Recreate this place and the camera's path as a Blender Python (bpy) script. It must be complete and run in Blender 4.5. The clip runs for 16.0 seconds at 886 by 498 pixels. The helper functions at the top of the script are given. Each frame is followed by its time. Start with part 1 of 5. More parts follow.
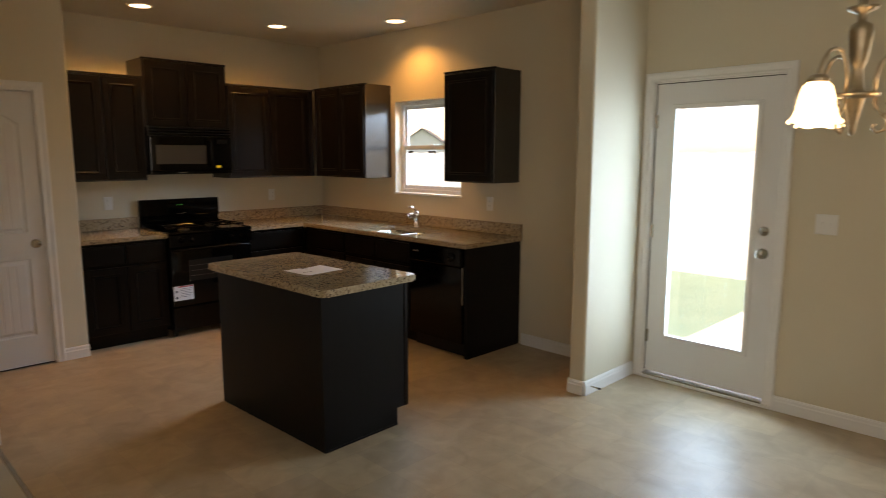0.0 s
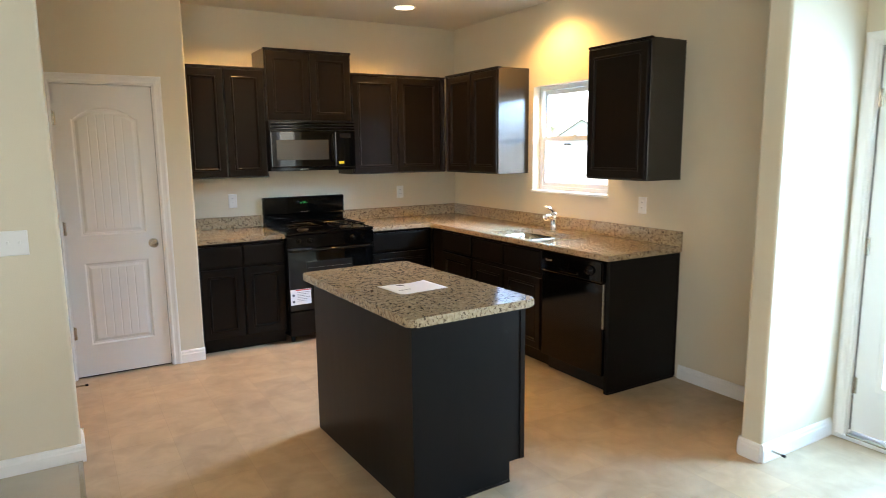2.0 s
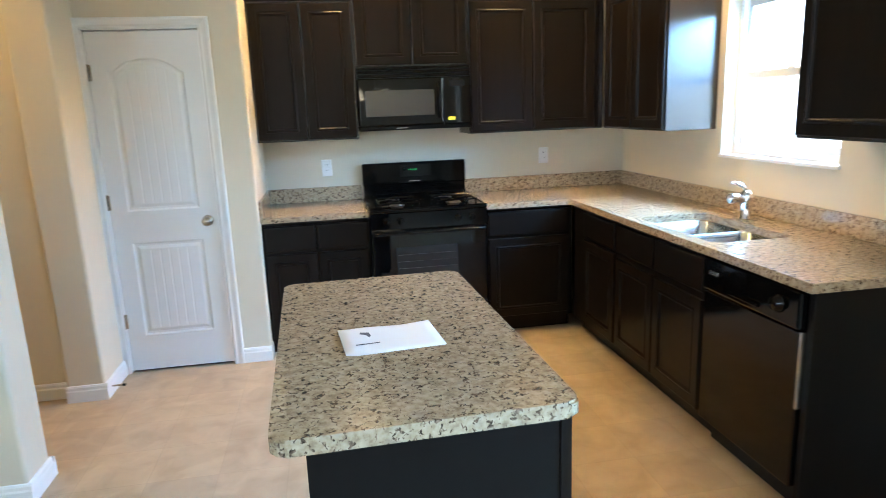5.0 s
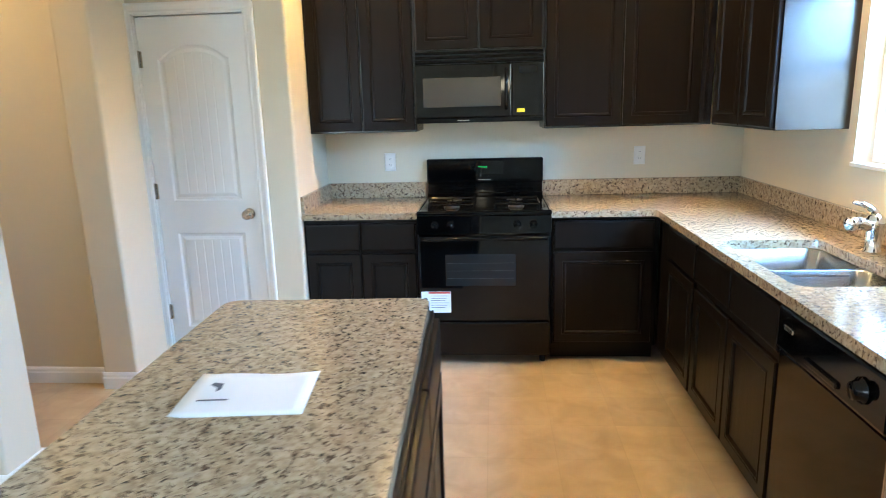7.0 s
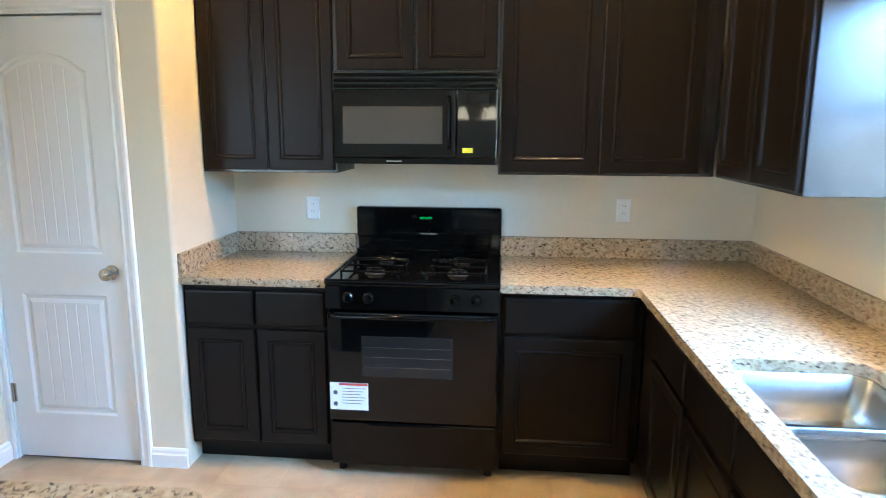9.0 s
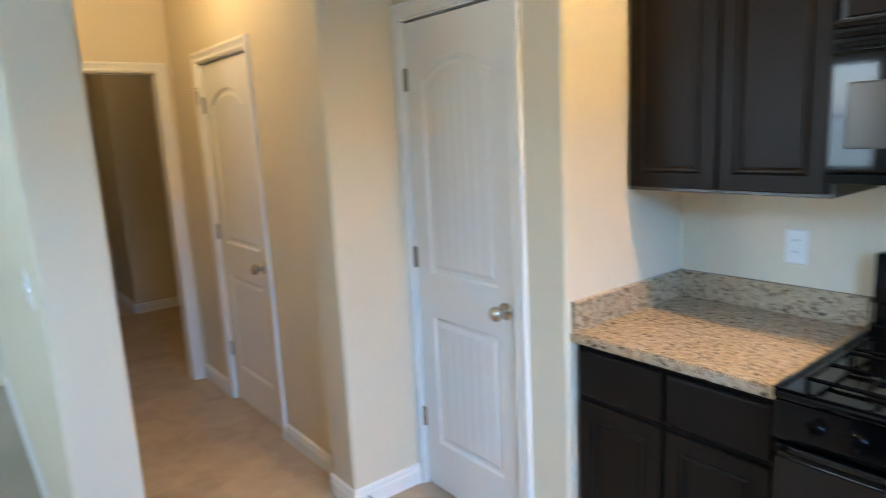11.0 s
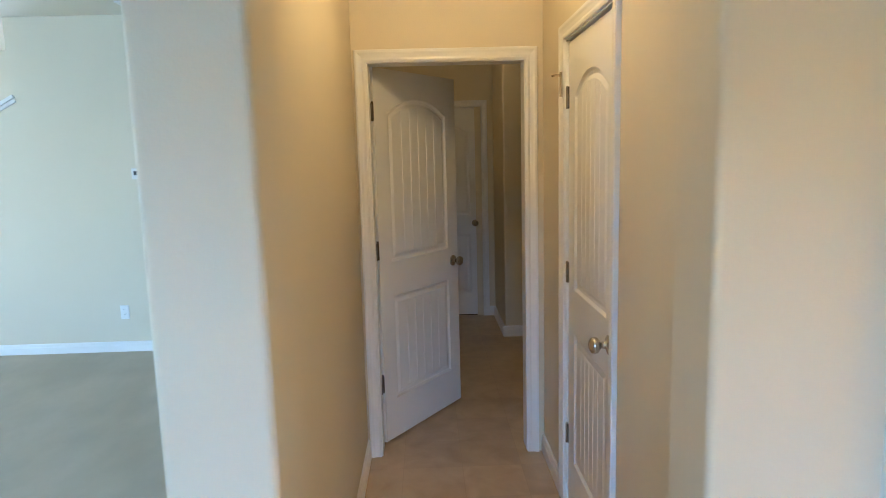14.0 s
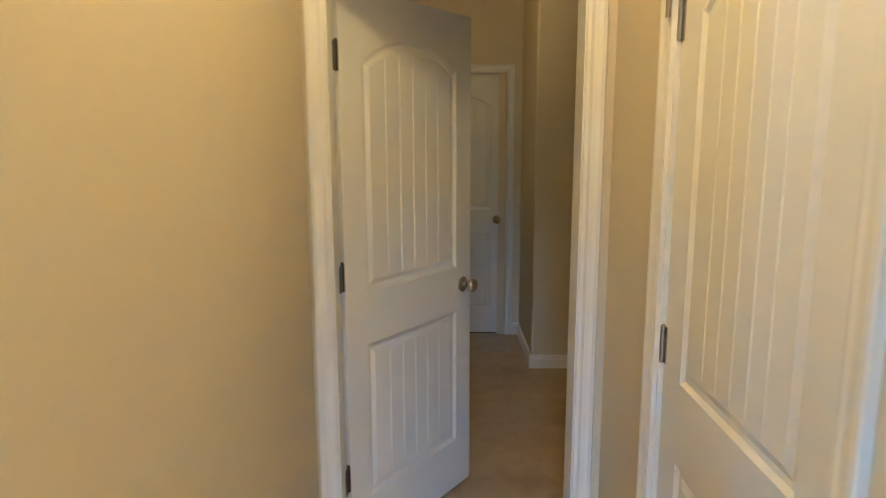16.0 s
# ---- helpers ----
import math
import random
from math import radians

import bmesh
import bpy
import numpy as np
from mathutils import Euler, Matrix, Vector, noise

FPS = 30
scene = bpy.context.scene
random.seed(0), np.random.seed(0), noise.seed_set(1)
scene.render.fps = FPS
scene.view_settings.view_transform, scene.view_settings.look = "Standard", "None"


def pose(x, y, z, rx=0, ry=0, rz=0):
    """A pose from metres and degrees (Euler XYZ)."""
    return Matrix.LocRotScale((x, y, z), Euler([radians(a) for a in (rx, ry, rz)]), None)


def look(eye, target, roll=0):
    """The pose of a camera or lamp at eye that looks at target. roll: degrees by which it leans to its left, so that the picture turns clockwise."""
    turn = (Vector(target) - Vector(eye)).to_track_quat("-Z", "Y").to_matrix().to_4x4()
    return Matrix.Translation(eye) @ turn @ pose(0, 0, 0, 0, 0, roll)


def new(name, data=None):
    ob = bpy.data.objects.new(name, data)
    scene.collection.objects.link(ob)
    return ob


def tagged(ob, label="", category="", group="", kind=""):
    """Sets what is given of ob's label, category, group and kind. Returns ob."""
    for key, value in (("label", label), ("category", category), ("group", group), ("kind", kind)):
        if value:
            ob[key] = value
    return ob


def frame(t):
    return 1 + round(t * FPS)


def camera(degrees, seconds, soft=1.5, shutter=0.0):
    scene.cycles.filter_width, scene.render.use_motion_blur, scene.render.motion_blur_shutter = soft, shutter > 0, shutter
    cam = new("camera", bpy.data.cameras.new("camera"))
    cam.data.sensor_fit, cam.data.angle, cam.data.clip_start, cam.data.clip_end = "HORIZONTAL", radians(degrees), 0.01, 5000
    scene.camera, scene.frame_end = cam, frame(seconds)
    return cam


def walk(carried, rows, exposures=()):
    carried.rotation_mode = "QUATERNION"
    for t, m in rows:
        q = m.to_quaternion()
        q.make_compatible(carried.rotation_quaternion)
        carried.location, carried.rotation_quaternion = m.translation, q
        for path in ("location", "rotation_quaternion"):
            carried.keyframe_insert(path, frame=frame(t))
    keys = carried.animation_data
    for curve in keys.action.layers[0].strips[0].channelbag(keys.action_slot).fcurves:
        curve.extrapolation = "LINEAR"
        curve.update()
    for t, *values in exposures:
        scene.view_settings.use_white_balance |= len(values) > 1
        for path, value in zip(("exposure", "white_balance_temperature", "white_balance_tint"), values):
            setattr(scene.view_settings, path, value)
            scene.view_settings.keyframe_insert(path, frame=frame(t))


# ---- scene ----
cam = camera(69.3, 16.0, soft=0.85, shutter=0.45)
PATH = [
    (0, (-0.151, -0.206, 1.575), (1.247, 1.195, 1.284), 0.1),
    (0.5, (-0.024, -0.107, 1.581), (1.236, 1.417, 1.278), -0.0),
    (1, (0.089, 0.024, 1.566), (1.309, 1.583, 1.28), -1.3),
    (1.5, (0.261, 0.147, 1.565), (1.361, 1.782, 1.223), -1.8),
    (2, (0.476, 0.238, 1.572), (1.49, 1.935, 1.262), -0.6),
    (2.5, (0.662, 0.382, 1.561), (1.554, 2.141, 1.23), -1.1),
    (3, (0.849, 0.589, 1.553), (1.827, 2.3, 1.211), -1.2),
    (3.5, (1.075, 0.754, 1.54), (1.918, 2.52, 1.128), -2.6),
    (4, (1.345, 0.895, 1.549), (1.962, 2.755, 1.149), -0.7),
    (4.5, (1.564, 1.068, 1.524), (2.08, 2.955, 1.109), -0.7),
    (5, (1.772, 1.224, 1.528), (2.103, 3.149, 1.1), -2.2),
    (5.2, (1.838, 1.256, 1.525), (2.062, 3.194, 1.085), -2.9),
    (7.3, (2.548, 1.792, 1.509), (2.384, 3.736, 1.068), -1.5),
    (7.5, (2.62, 1.88, 1.527), (2.499, 3.835, 1.125), -0.3),
    (8, (2.731, 2.079, 1.548), (2.591, 4.04, 1.178), 0.7),
    (8.2, (2.758, 2.174, 1.551), (2.686, 4.139, 1.184), 0.6),
    (10.5, (2.749, 3.409, 1.575), (1.641, 5.032, 1.202), -2.2),
    (11, (2.687, 3.661, 1.588), (1.139, 4.874, 1.224), -2.9),
    (11.5, (2.628, 3.874, 1.584), (0.822, 4.646, 1.207), -2.1),
    (12, (2.455, 4.018, 1.545), (0.544, 4.525, 1.248), -0.6),
    (12.5, (2.283, 4.118, 1.577), (0.332, 4.431, 1.267), -2.1),
    (13, (2.064, 4.314, 1.567), (0.09, 4.423, 1.264), 0.1),
    (13.5, (1.857, 4.367, 1.547), (-0.121, 4.354, 1.254), 0.2),
    (14, (1.577, 4.354, 1.565), (-0.402, 4.402, 1.281), -1.5),
    (14.5, (1.296, 4.4, 1.548), (-0.68, 4.413, 1.238), -1.6),
    (15, (1.014, 4.474, 1.55), (-0.953, 4.316, 1.223), 0.4),
    (15.5, (0.704, 4.447, 1.54), (-1.271, 4.321, 1.256), -0.2),
    (16, (0.331, 4.445, 1.54), (-1.64, 4.43, 1.202), -0.2),
]
EXPOSURES = [(0.0, 1.78, 9200, 26), (0.5, 2.4, 8500, 23), (1.0, 2.78, 7700, 20), (1.5, 3.06, 7300, 18), (2.0, 3.32, 6950, 16), (2.5, 3.52, 6600, 13), (3.0, 3.65, 6050, 11),
             (3.5, 3.78, 5800, 9), (4.0, 3.7, 5580, 9), (5.0, 3.7, 5480, 8), (8.0, 3.82, 5350, 7), (10.5, 3.64, 5280, 7), (11.2, 3.42, 5500, 9),
             (12.0, 3.35, 5600, 10), (13.0, 3.47, 5330, 9), (14.0, 3.62, 5120, 6), (15.0, 3.87, 5120, 2), (16.0, 4.03, 5250, 1)]
walk(cam, [(t, look(eye, target, roll)) for t, eye, target, roll in PATH], EXPOSURES)

# ---- world and light ----
XW, YR, CEIL = 4.015, 5.905, 2.74          # window wall, range wall, ceiling
world = bpy.data.worlds.new("sky")
scene.world = world
world.use_nodes = True
sky = world.node_tree.nodes.new("ShaderNodeTexSky")
sky.sky_type, sky.sun_disc = "NISHITA", False
sky.sun_elevation, sky.sun_rotation = radians(53), radians(-24)
world.node_tree.links.new(sky.outputs[0], world.node_tree.nodes["Background"].inputs[0])
world.node_tree.nodes["Background"].inputs[1].default_value = 0.15


def lamp(name, kind, m, power, colour, size=0.1, size_y=None, spot=None):
    data = bpy.data.lights.new(name, kind)
    data.energy, data.color = power, colour
    if kind == "SUN":
        data.angle = size
    elif kind == "AREA":
        data.shape, data.size, data.size_y = "RECTANGLE", size, size_y
    else:
        data.shadow_soft_size = size
    if spot:
        data.spot_size, data.spot_blend = radians(spot), 0.65
    ob = new(name, data)
    ob.matrix_world = m
    return ob


lamp("sun", "SUN", look((-8, 18, 26), (0, 0, 0)), 5.0, (1, 0.95, 0.88), size=radians(0.5))
DAY, WARM, HALL = (0.84, 0.90, 1.0), (1.0, 0.57, 0.18), (1.0, 0.645, 0.255)
# area lamps for daylight: stair window, unseen living-room windows, added unseen dining window
REAR = (-2.35, -1.1)
for x in REAR:
    lamp("sky_fill", "AREA", look((x, -2.56, 1.5), (x, 0, 1.3)), 3.1, DAY, size=1.2, size_y=1.4)
lamp("sky_fill", "AREA", look((4.1, -0.75, 1.45), (0, -0.75, 1.3)), 1.4, DAY, size=1.2, size_y=1.4)
# area lamps at the kitchen window and patio door stand in for sky light
lamp("sky_fill", "AREA", look((5.30, 3.75, 2.55), (3.0, 4.2, 1.25)), 105, (0.30, 0.60, 1.0), size=3.0, size_y=0.9)
lamp("sky_fill", "AREA", look((4.150, 1.52, 1.12), (0, 1.52, 0.9)), 11, (0.33, 0.65, 1.0), size=0.52, size_y=1.52)
lamp("sky_fill", "AREA", look((-5.35, -0.88, 1.95), (0, -0.88, 1.8)), 8, DAY, size=0.8, size_y=0.9)
CANS = ((1.89, 5.24), (3.09, 5.20), (3.70, 4.25))
for x, y in CANS:
    lamp("can_light", "SPOT", look((x, y, CEIL - 0.02), (x, y, 0)), 10.0, WARM, size=0.06, spot=140)
lamp("hall_light", "POINT", pose(-0.55, 4.48, 2.58), 1.7, HALL, size=0.09)
# added fill lamp without a fixture, brightens the back hall
lamp("back_hall_fill", "POINT", pose(-3.3, 4.55, 2.58), 0.42, HALL, size=0.09)


# ---- materials ----
def material(name, colour, rough=0.5, metal=0.0, second=None, scale=8.0, mix=0.5, bump=0.0, bump_scale=120.0, coat=0.0, rough_var=0.0, random_value=0.0, stretch=(1, 1, 1), spec=0.5):
    """A principled surface with a patchy second colour, a fine grain and an uneven gloss."""
    m = bpy.data.materials.new(name)
    m.use_nodes = True
    nt = m.node_tree
    p = nt.nodes["Principled BSDF"]
    p.inputs["Base Color"].default_value = (*colour, 1)
    p.inputs["Roughness"].default_value = rough
    p.inputs["Specular IOR Level"].default_value = spec
    p.inputs["Metallic"].default_value = metal
    p.inputs["Coat Weight"].default_value = coat
    p.inputs["Coat Roughness"].default_value = 0.08
    co = nt.nodes.new("ShaderNodeTexCoord")
    mp = nt.nodes.new("ShaderNodeMapping")
    mp.inputs["Scale"].default_value = stretch
    nt.links.new(co.outputs["Object"], mp.inputs[0])
    if second:
        n = nt.nodes.new("ShaderNodeTexNoise")
        n.inputs["Scale"].default_value, n.inputs["Detail"].default_value = scale, 6
        nt.links.new(mp.outputs[0], n.inputs["Vector"])
        r = nt.nodes.new("ShaderNodeValToRGB")
        r.color_ramp.elements[0].position, r.color_ramp.elements[1].position = 0.5 - mix / 2, 0.5 + mix / 2
        r.color_ramp.elements[0].color, r.color_ramp.elements[1].color = (*colour, 1), (*second, 1)
        nt.links.new(n.outputs[0], r.inputs[0])
        nt.links.new(r.outputs[0], p.inputs["Base Color"])
    if rough_var:
        n = nt.nodes.new("ShaderNodeTexNoise")
        n.inputs["Scale"].default_value = 6
        nt.links.new(mp.outputs[0], n.inputs["Vector"])
        r = nt.nodes.new("ShaderNodeMapRange")
        r.inputs[3].default_value, r.inputs[4].default_value = max(rough - rough_var, 0.02), rough + rough_var
        nt.links.new(n.outputs[0], r.inputs[0])
        nt.links.new(r.outputs[0], p.inputs["Roughness"])
    if bump:
        n = nt.nodes.new("ShaderNodeTexNoise")
        n.inputs["Scale"].default_value, n.inputs["Detail"].default_value = bump_scale, 4
        nt.links.new(mp.outputs[0], n.inputs["Vector"])
        b = nt.nodes.new("ShaderNodeBump")
        b.inputs["Strength"].default_value, b.inputs["Distance"].default_value = bump, 0.002
        nt.links.new(n.outputs[0], b.inputs["Height"])
        nt.links.new(b.outputs[0], p.inputs["Normal"])
    return m


PAINT = material("wall paint", (0.675, 0.60, 0.455), 0.6, second=(0.65, 0.575, 0.43), scale=1.4, mix=0.5, bump=0.25, bump_scale=160)
CEILING = material("ceiling paint", (0.74, 0.68, 0.56), 0.8, second=(0.70, 0.64, 0.52), scale=2, bump=0.5, bump_scale=90)
TRIM = material("white gloss trim", (0.80, 0.79, 0.76), 0.32, second=(0.77, 0.755, 0.72), scale=4, bump=0.06, bump_scale=60, rough_var=0.06)
DOORPAINT = material("white door paint", (0.775, 0.77, 0.75), 0.34, second=(0.76, 0.755, 0.735), scale=2, bump=0.02, bump_scale=55, rough_var=0.03)
VINYLWHITE = material("white vinyl", (0.80, 0.80, 0.79), 0.4, second=(0.75, 0.75, 0.74), scale=5)
ESPRESSO = material("espresso stained wood", (0.0090, 0.0064, 0.0046), 0.33, spec=0.15, second=(0.0055, 0.0040, 0.0031), scale=5, mix=0.7, bump=0.12, bump_scale=40, coat=0.0, rough_var=0.05, stretch=(7, 7, 0.5))
PANEL = material("espresso end panel", (0.0060, 0.0052, 0.0050), 0.36, spec=0.16, second=(0.0045, 0.0040, 0.0039), scale=4, mix=0.7, bump=0.05, bump_scale=40, rough_var=0.04, stretch=(7, 7, 0.5))
LAMINATE = material("espresso laminate", (0.0090, 0.0060, 0.0048), 0.27, spec=0.85, second=(0.0075, 0.0051, 0.0041), scale=1.5, mix=1.0)
BLACK = material("black enamel", (0.0012, 0.0012, 0.0012), 0.07, spec=0.22, second=(0.003, 0.003, 0.003), scale=30, coat=0.0, rough_var=0.04)
BLACKMATT = material("black iron", (0.005, 0.005, 0.005), 0.5, spec=0.3, second=(0.009, 0.009, 0.009), scale=60, bump=0.3)
ENAMEL = material("enamelled iron", (0.0025, 0.0025, 0.0025), 0.16, spec=0.12, second=(0.004, 0.004, 0.004), scale=60, bump=0.1)
GRATE = material("cast iron grate", (0.003, 0.003, 0.003), 0.4, spec=0.1, second=(0.005, 0.005, 0.005), scale=60, bump=0.3)
BLACKGLASS = material("black glass", (0.002, 0.002, 0.002), 0.04, spec=0.34, second=(0.003, 0.003, 0.003), scale=3, coat=0.0)
SCREEN = material("grey mesh glass", (0.062, 0.064, 0.06), 0.15, spec=0.2, second=(0.045, 0.045, 0.04), scale=400, coat=0.05)
OVENGLASS = material("smoked oven glass", (0.020, 0.019, 0.017), 0.08, spec=0.3, second=(0.012, 0.011, 0.010), scale=200)
STEEL = material("brushed steel", (0.55, 0.55, 0.54), 0.26, 1.0, second=(0.48, 0.48, 0.47), scale=20, bump=0.05, bump_scale=300, stretch=(1, 12, 1))
CHROME = material("chrome", (0.80, 0.80, 0.80), 0.07, 1.0, second=(0.74, 0.74, 0.74), scale=10)
NICKEL = material("satin nickel", (0.50, 0.46, 0.40), 0.25, 1.0, second=(0.42, 0.38, 0.33), scale=30)
DARKHINGE = material("dark bronze", (0.13, 0.105, 0.085), 0.38, 1.0, second=(0.09, 0.075, 0.06), scale=25)
RACK = material("dull rack wire", (0.30, 0.30, 0.29), 0.45, 1.0, second=(0.07, 0.07, 0.065), scale=40)
BRONZE = material("antique nickel brass", (0.56, 0.46, 0.33), 0.36, 1.0, second=(0.38, 0.31, 0.22), scale=25)
SLATE = material("black slate", (0.006, 0.0065, 0.007), 0.3, spec=0.16, second=(0.014, 0.015, 0.016), scale=9, bump=0.15, bump_scale=30)
PAPER = material("white paper", (0.82, 0.82, 0.82), 0.7, second=(0.78, 0.78, 0.78), scale=3)
INK = material("grey ink", (0.06, 0.06, 0.08), 0.7, second=(0.1, 0.1, 0.12), scale=30)
RED = material("red print", (0.55, 0.05, 0.04), 0.6, second=(0.5, 0.06, 0.05), scale=30)
YELLOW = material("yellow sticker", (0.85, 0.72, 0.02), 0.5, second=(0.8, 0.66, 0.03), scale=30)
PLASTIC = material("white plastic", (0.78, 0.77, 0.74), 0.35, second=(0.75, 0.74, 0.71), scale=9)
GAPSHADE_PLASTIC = material("dark plastic and gap shade", (0.010, 0.010, 0.010), 0.7, spec=0.08, second=(0.014, 0.014, 0.014), scale=30)
GRASS = material("lawn", (0.075, 0.135, 0.105), 0.9, second=(0.105, 0.165, 0.13), scale=3, bump=0.8, bump_scale=60)
CONCRETE = material("concrete", (0.45, 0.44, 0.41), 0.85, second=(0.38, 0.37, 0.35), scale=5, bump=0.3)
WOODFENCE = material("white vinyl fence", (0.74, 0.73, 0.70), 0.6, second=(0.66, 0.65, 0.62), scale=4, stretch=(8, 8, 0.6))
BARK = material("bark", (0.10, 0.08, 0.06), 0.9, second=(0.06, 0.05, 0.04), scale=12)
LEAF = material("leaves", (0.06, 0.10, 0.03), 0.6, second=(0.09, 0.12, 0.04), scale=6)
ROOF = material("roof shingle", (0.10, 0.095, 0.09), 0.9, second=(0.14, 0.13, 0.12), scale=20)
SIDING = material("siding paint", (0.62, 0.60, 0.55), 0.7, second=(0.57, 0.55, 0.5), scale=3)


def emitter(name, colour, strength):
    m = bpy.data.materials.new(name)
    m.use_nodes = True
    p = m.node_tree.nodes["Principled BSDF"]
    p.inputs["Base Color"].default_value = (*colour, 1)
    p.inputs["Emission Color"].default_value = (*colour, 1)
    p.inputs["Emission Strength"].default_value = strength
    return m


BULB = emitter("lit lamp lens", (1.0, 0.80, 0.55), 1.6)
SHADEGLASS = emitter("lit frosted glass", (1.0, 0.80, 0.50), 1.3)
GREEN = emitter("green display", (0.05, 0.9, 0.15), 0.05)


def glass_material():
    m = bpy.data.materials.new("window glass")
    m.use_nodes = True
    nt = m.node_tree
    nt.nodes.remove(nt.nodes["Principled BSDF"])
    clear, gloss, mixer = (nt.nodes.new("ShaderNode" + k) for k in ("BsdfTransparent", "BsdfGlossy", "MixShader"))
    gloss.inputs["Roughness"].default_value = 0.02
    mixer.inputs[0].default_value = 0.06
    nt.links.new(clear.outputs[0], mixer.inputs[1])
    nt.links.new(gloss.outputs[0], mixer.inputs[2])
    nt.links.new(mixer.outputs[0], nt.nodes["Material Output"].inputs[0])
    return m


GLASS = glass_material()


def granite_material():
    m = bpy.data.materials.new("speckled granite")
    m.use_nodes = True
    nt = m.node_tree
    p = nt.nodes["Principled BSDF"]
    p.inputs["Roughness"].default_value = 0.14
    p.inputs["Coat Weight"].default_value = 0.25
    co = nt.nodes.new("ShaderNodeTexCoord")

    def noise_ramp(scale, detail, stops, distort=0.0):
        n = nt.nodes.new("ShaderNodeTexNoise")
        n.inputs["Scale"].default_value, n.inputs["Detail"].default_value, n.inputs["Distortion"].default_value = scale, detail, distort
        nt.links.new(co.outputs["Object"], n.inputs["Vector"])
        r = nt.nodes.new("ShaderNodeValToRGB")
        e = r.color_ramp.elements
        while len(e) < len(stops):
            e.new(0.5)
        for el, (pos, c) in zip(e, stops):
            el.position, el.color = pos, (*c, 1)
        nt.links.new(n.outputs[0], r.inputs[0])
        return r.outputs[0]

    def blend(a, b, f):
        x = nt.nodes.new("ShaderNodeMix")
        x.data_type = "RGBA"
        nt.links.new(f, x.inputs[0])
        nt.links.new(a, x.inputs[6])
        nt.links.new(b, x.inputs[7])
        return x.outputs[2]

    base = noise_ramp(60, 6, ((0.30, (0.25, 0.180, 0.106)), (0.46, (0.37, 0.283, 0.175)), (0.70, (0.49, 0.39, 0.262))))
    brown = noise_ramp(100, 3, ((0.34, (0.030, 0.021, 0.015)), (0.50, (0.11, 0.074, 0.045)), (0.66, (0.25, 0.175, 0.11))))
    spots = noise_ramp(72, 6, ((0.555, (0, 0, 0)), (0.61, (1, 1, 1))), 0.9)
    grey = noise_ramp(75, 4, ((0.4, (0.26, 0.215, 0.16)), (0.7, (0.47, 0.405, 0.315))))
    patch = noise_ramp(24, 5, ((0.56, (0, 0, 0)), (0.68, (0.4, 0.4, 0.4))))
    nt.links.new(blend(blend(base, grey, patch), brown, spots), p.inputs["Base Color"])
    return m


GRANITE = granite_material()


def floor_material():
    """Sheet vinyl printed as mottled stone tiles with faint joints."""
    m = material("stone-print vinyl", (0.53, 0.41, 0.275), 0.40, second=(0.41, 0.305, 0.195), scale=2.2, mix=0.55, bump=0.15, bump_scale=35, rough_var=0.07)
    nt = m.node_tree
    p = nt.nodes["Principled BSDF"]
    old = p.inputs["Base Color"].links[0].from_socket
    co = nt.nodes.new("ShaderNodeTexCoord")
    br = nt.nodes.new("ShaderNodeTexBrick")
    br.offset, br.squash = 0.0, 1.0
    for key, value in (("Color1", (1.04, 1.03, 1.0, 1)), ("Color2", (0.90, 0.90, 0.92, 1)), ("Mortar", (0.84, 0.83, 0.81, 1)), ("Scale", 1.0),
                       ("Mortar Size", 0.0025), ("Mortar Smooth", 1.0), ("Brick Width", 0.3), ("Row Height", 0.3), ("Bias", 0.0)):
        br.inputs[key].default_value = value
    nt.links.new(co.outputs["Object"], br.inputs["Vector"])
    n = nt.nodes.new("ShaderNodeTexNoise")
    n.inputs["Scale"].default_value, n.inputs["Detail"].default_value, n.inputs["Distortion"].default_value = 7, 7, 0.7
    nt.links.new(co.outputs["Object"], n.inputs["Vector"])
    r = nt.nodes.new("ShaderNodeValToRGB")
    r.color_ramp.elements[0].position, r.color_ramp.elements[1].position = 0.33, 0.68
    r.color_ramp.elements[0].color, r.color_ramp.elements[1].color = (0.86, 0.84, 0.81, 1), (1.06, 1.06, 1.06, 1)
    nt.links.new(n.outputs[0], r.inputs[0])
    last = old
    for other in (br.outputs[0], r.outputs[0]):
        x = nt.nodes.new("ShaderNodeMix")
        x.data_type, x.blend_type = "RGBA", "MULTIPLY"
        x.inputs[0].default_value = 1.0
        nt.links.new(last, x.inputs[6])
        nt.links.new(other, x.inputs[7])
        last = x.outputs[2]
    nt.links.new(last, p.inputs["Base Color"])
    return m


VINYL = floor_material()
CARPET = material("loop carpet", (0.47, 0.42, 0.32), 0.95, second=(0.41, 0.365, 0.28), scale=1.3, mix=0.22, bump=0.9, bump_scale=420, stretch=(1.0, 1.7, 1))


# ---- mesh helpers ----
def mesh_object(name, bm, mat, smooth=False):
    me = bpy.data.meshes.new(name)
    bmesh.ops.recalc_face_normals(bm, faces=bm.faces)
    bm.to_mesh(me)
    bm.free()
    for f in me.polygons:
        f.use_smooth = smooth
    me.materials.append(mat)
    return new(name, me)


def part(name, bm, mat, parent, label="", smooth=False):
    ob = mesh_object(name, bm, mat, smooth)
    ob.parent = parent
    if label:
        ob["label"] = label
    return ob


def root(name, m, label, category, group="", kind=""):
    ob = new(name)
    ob.empty_display_size = 0.1
    ob.matrix_world = m if isinstance(m, Matrix) else pose(*m)
    return tagged(ob, label, category, group, kind)


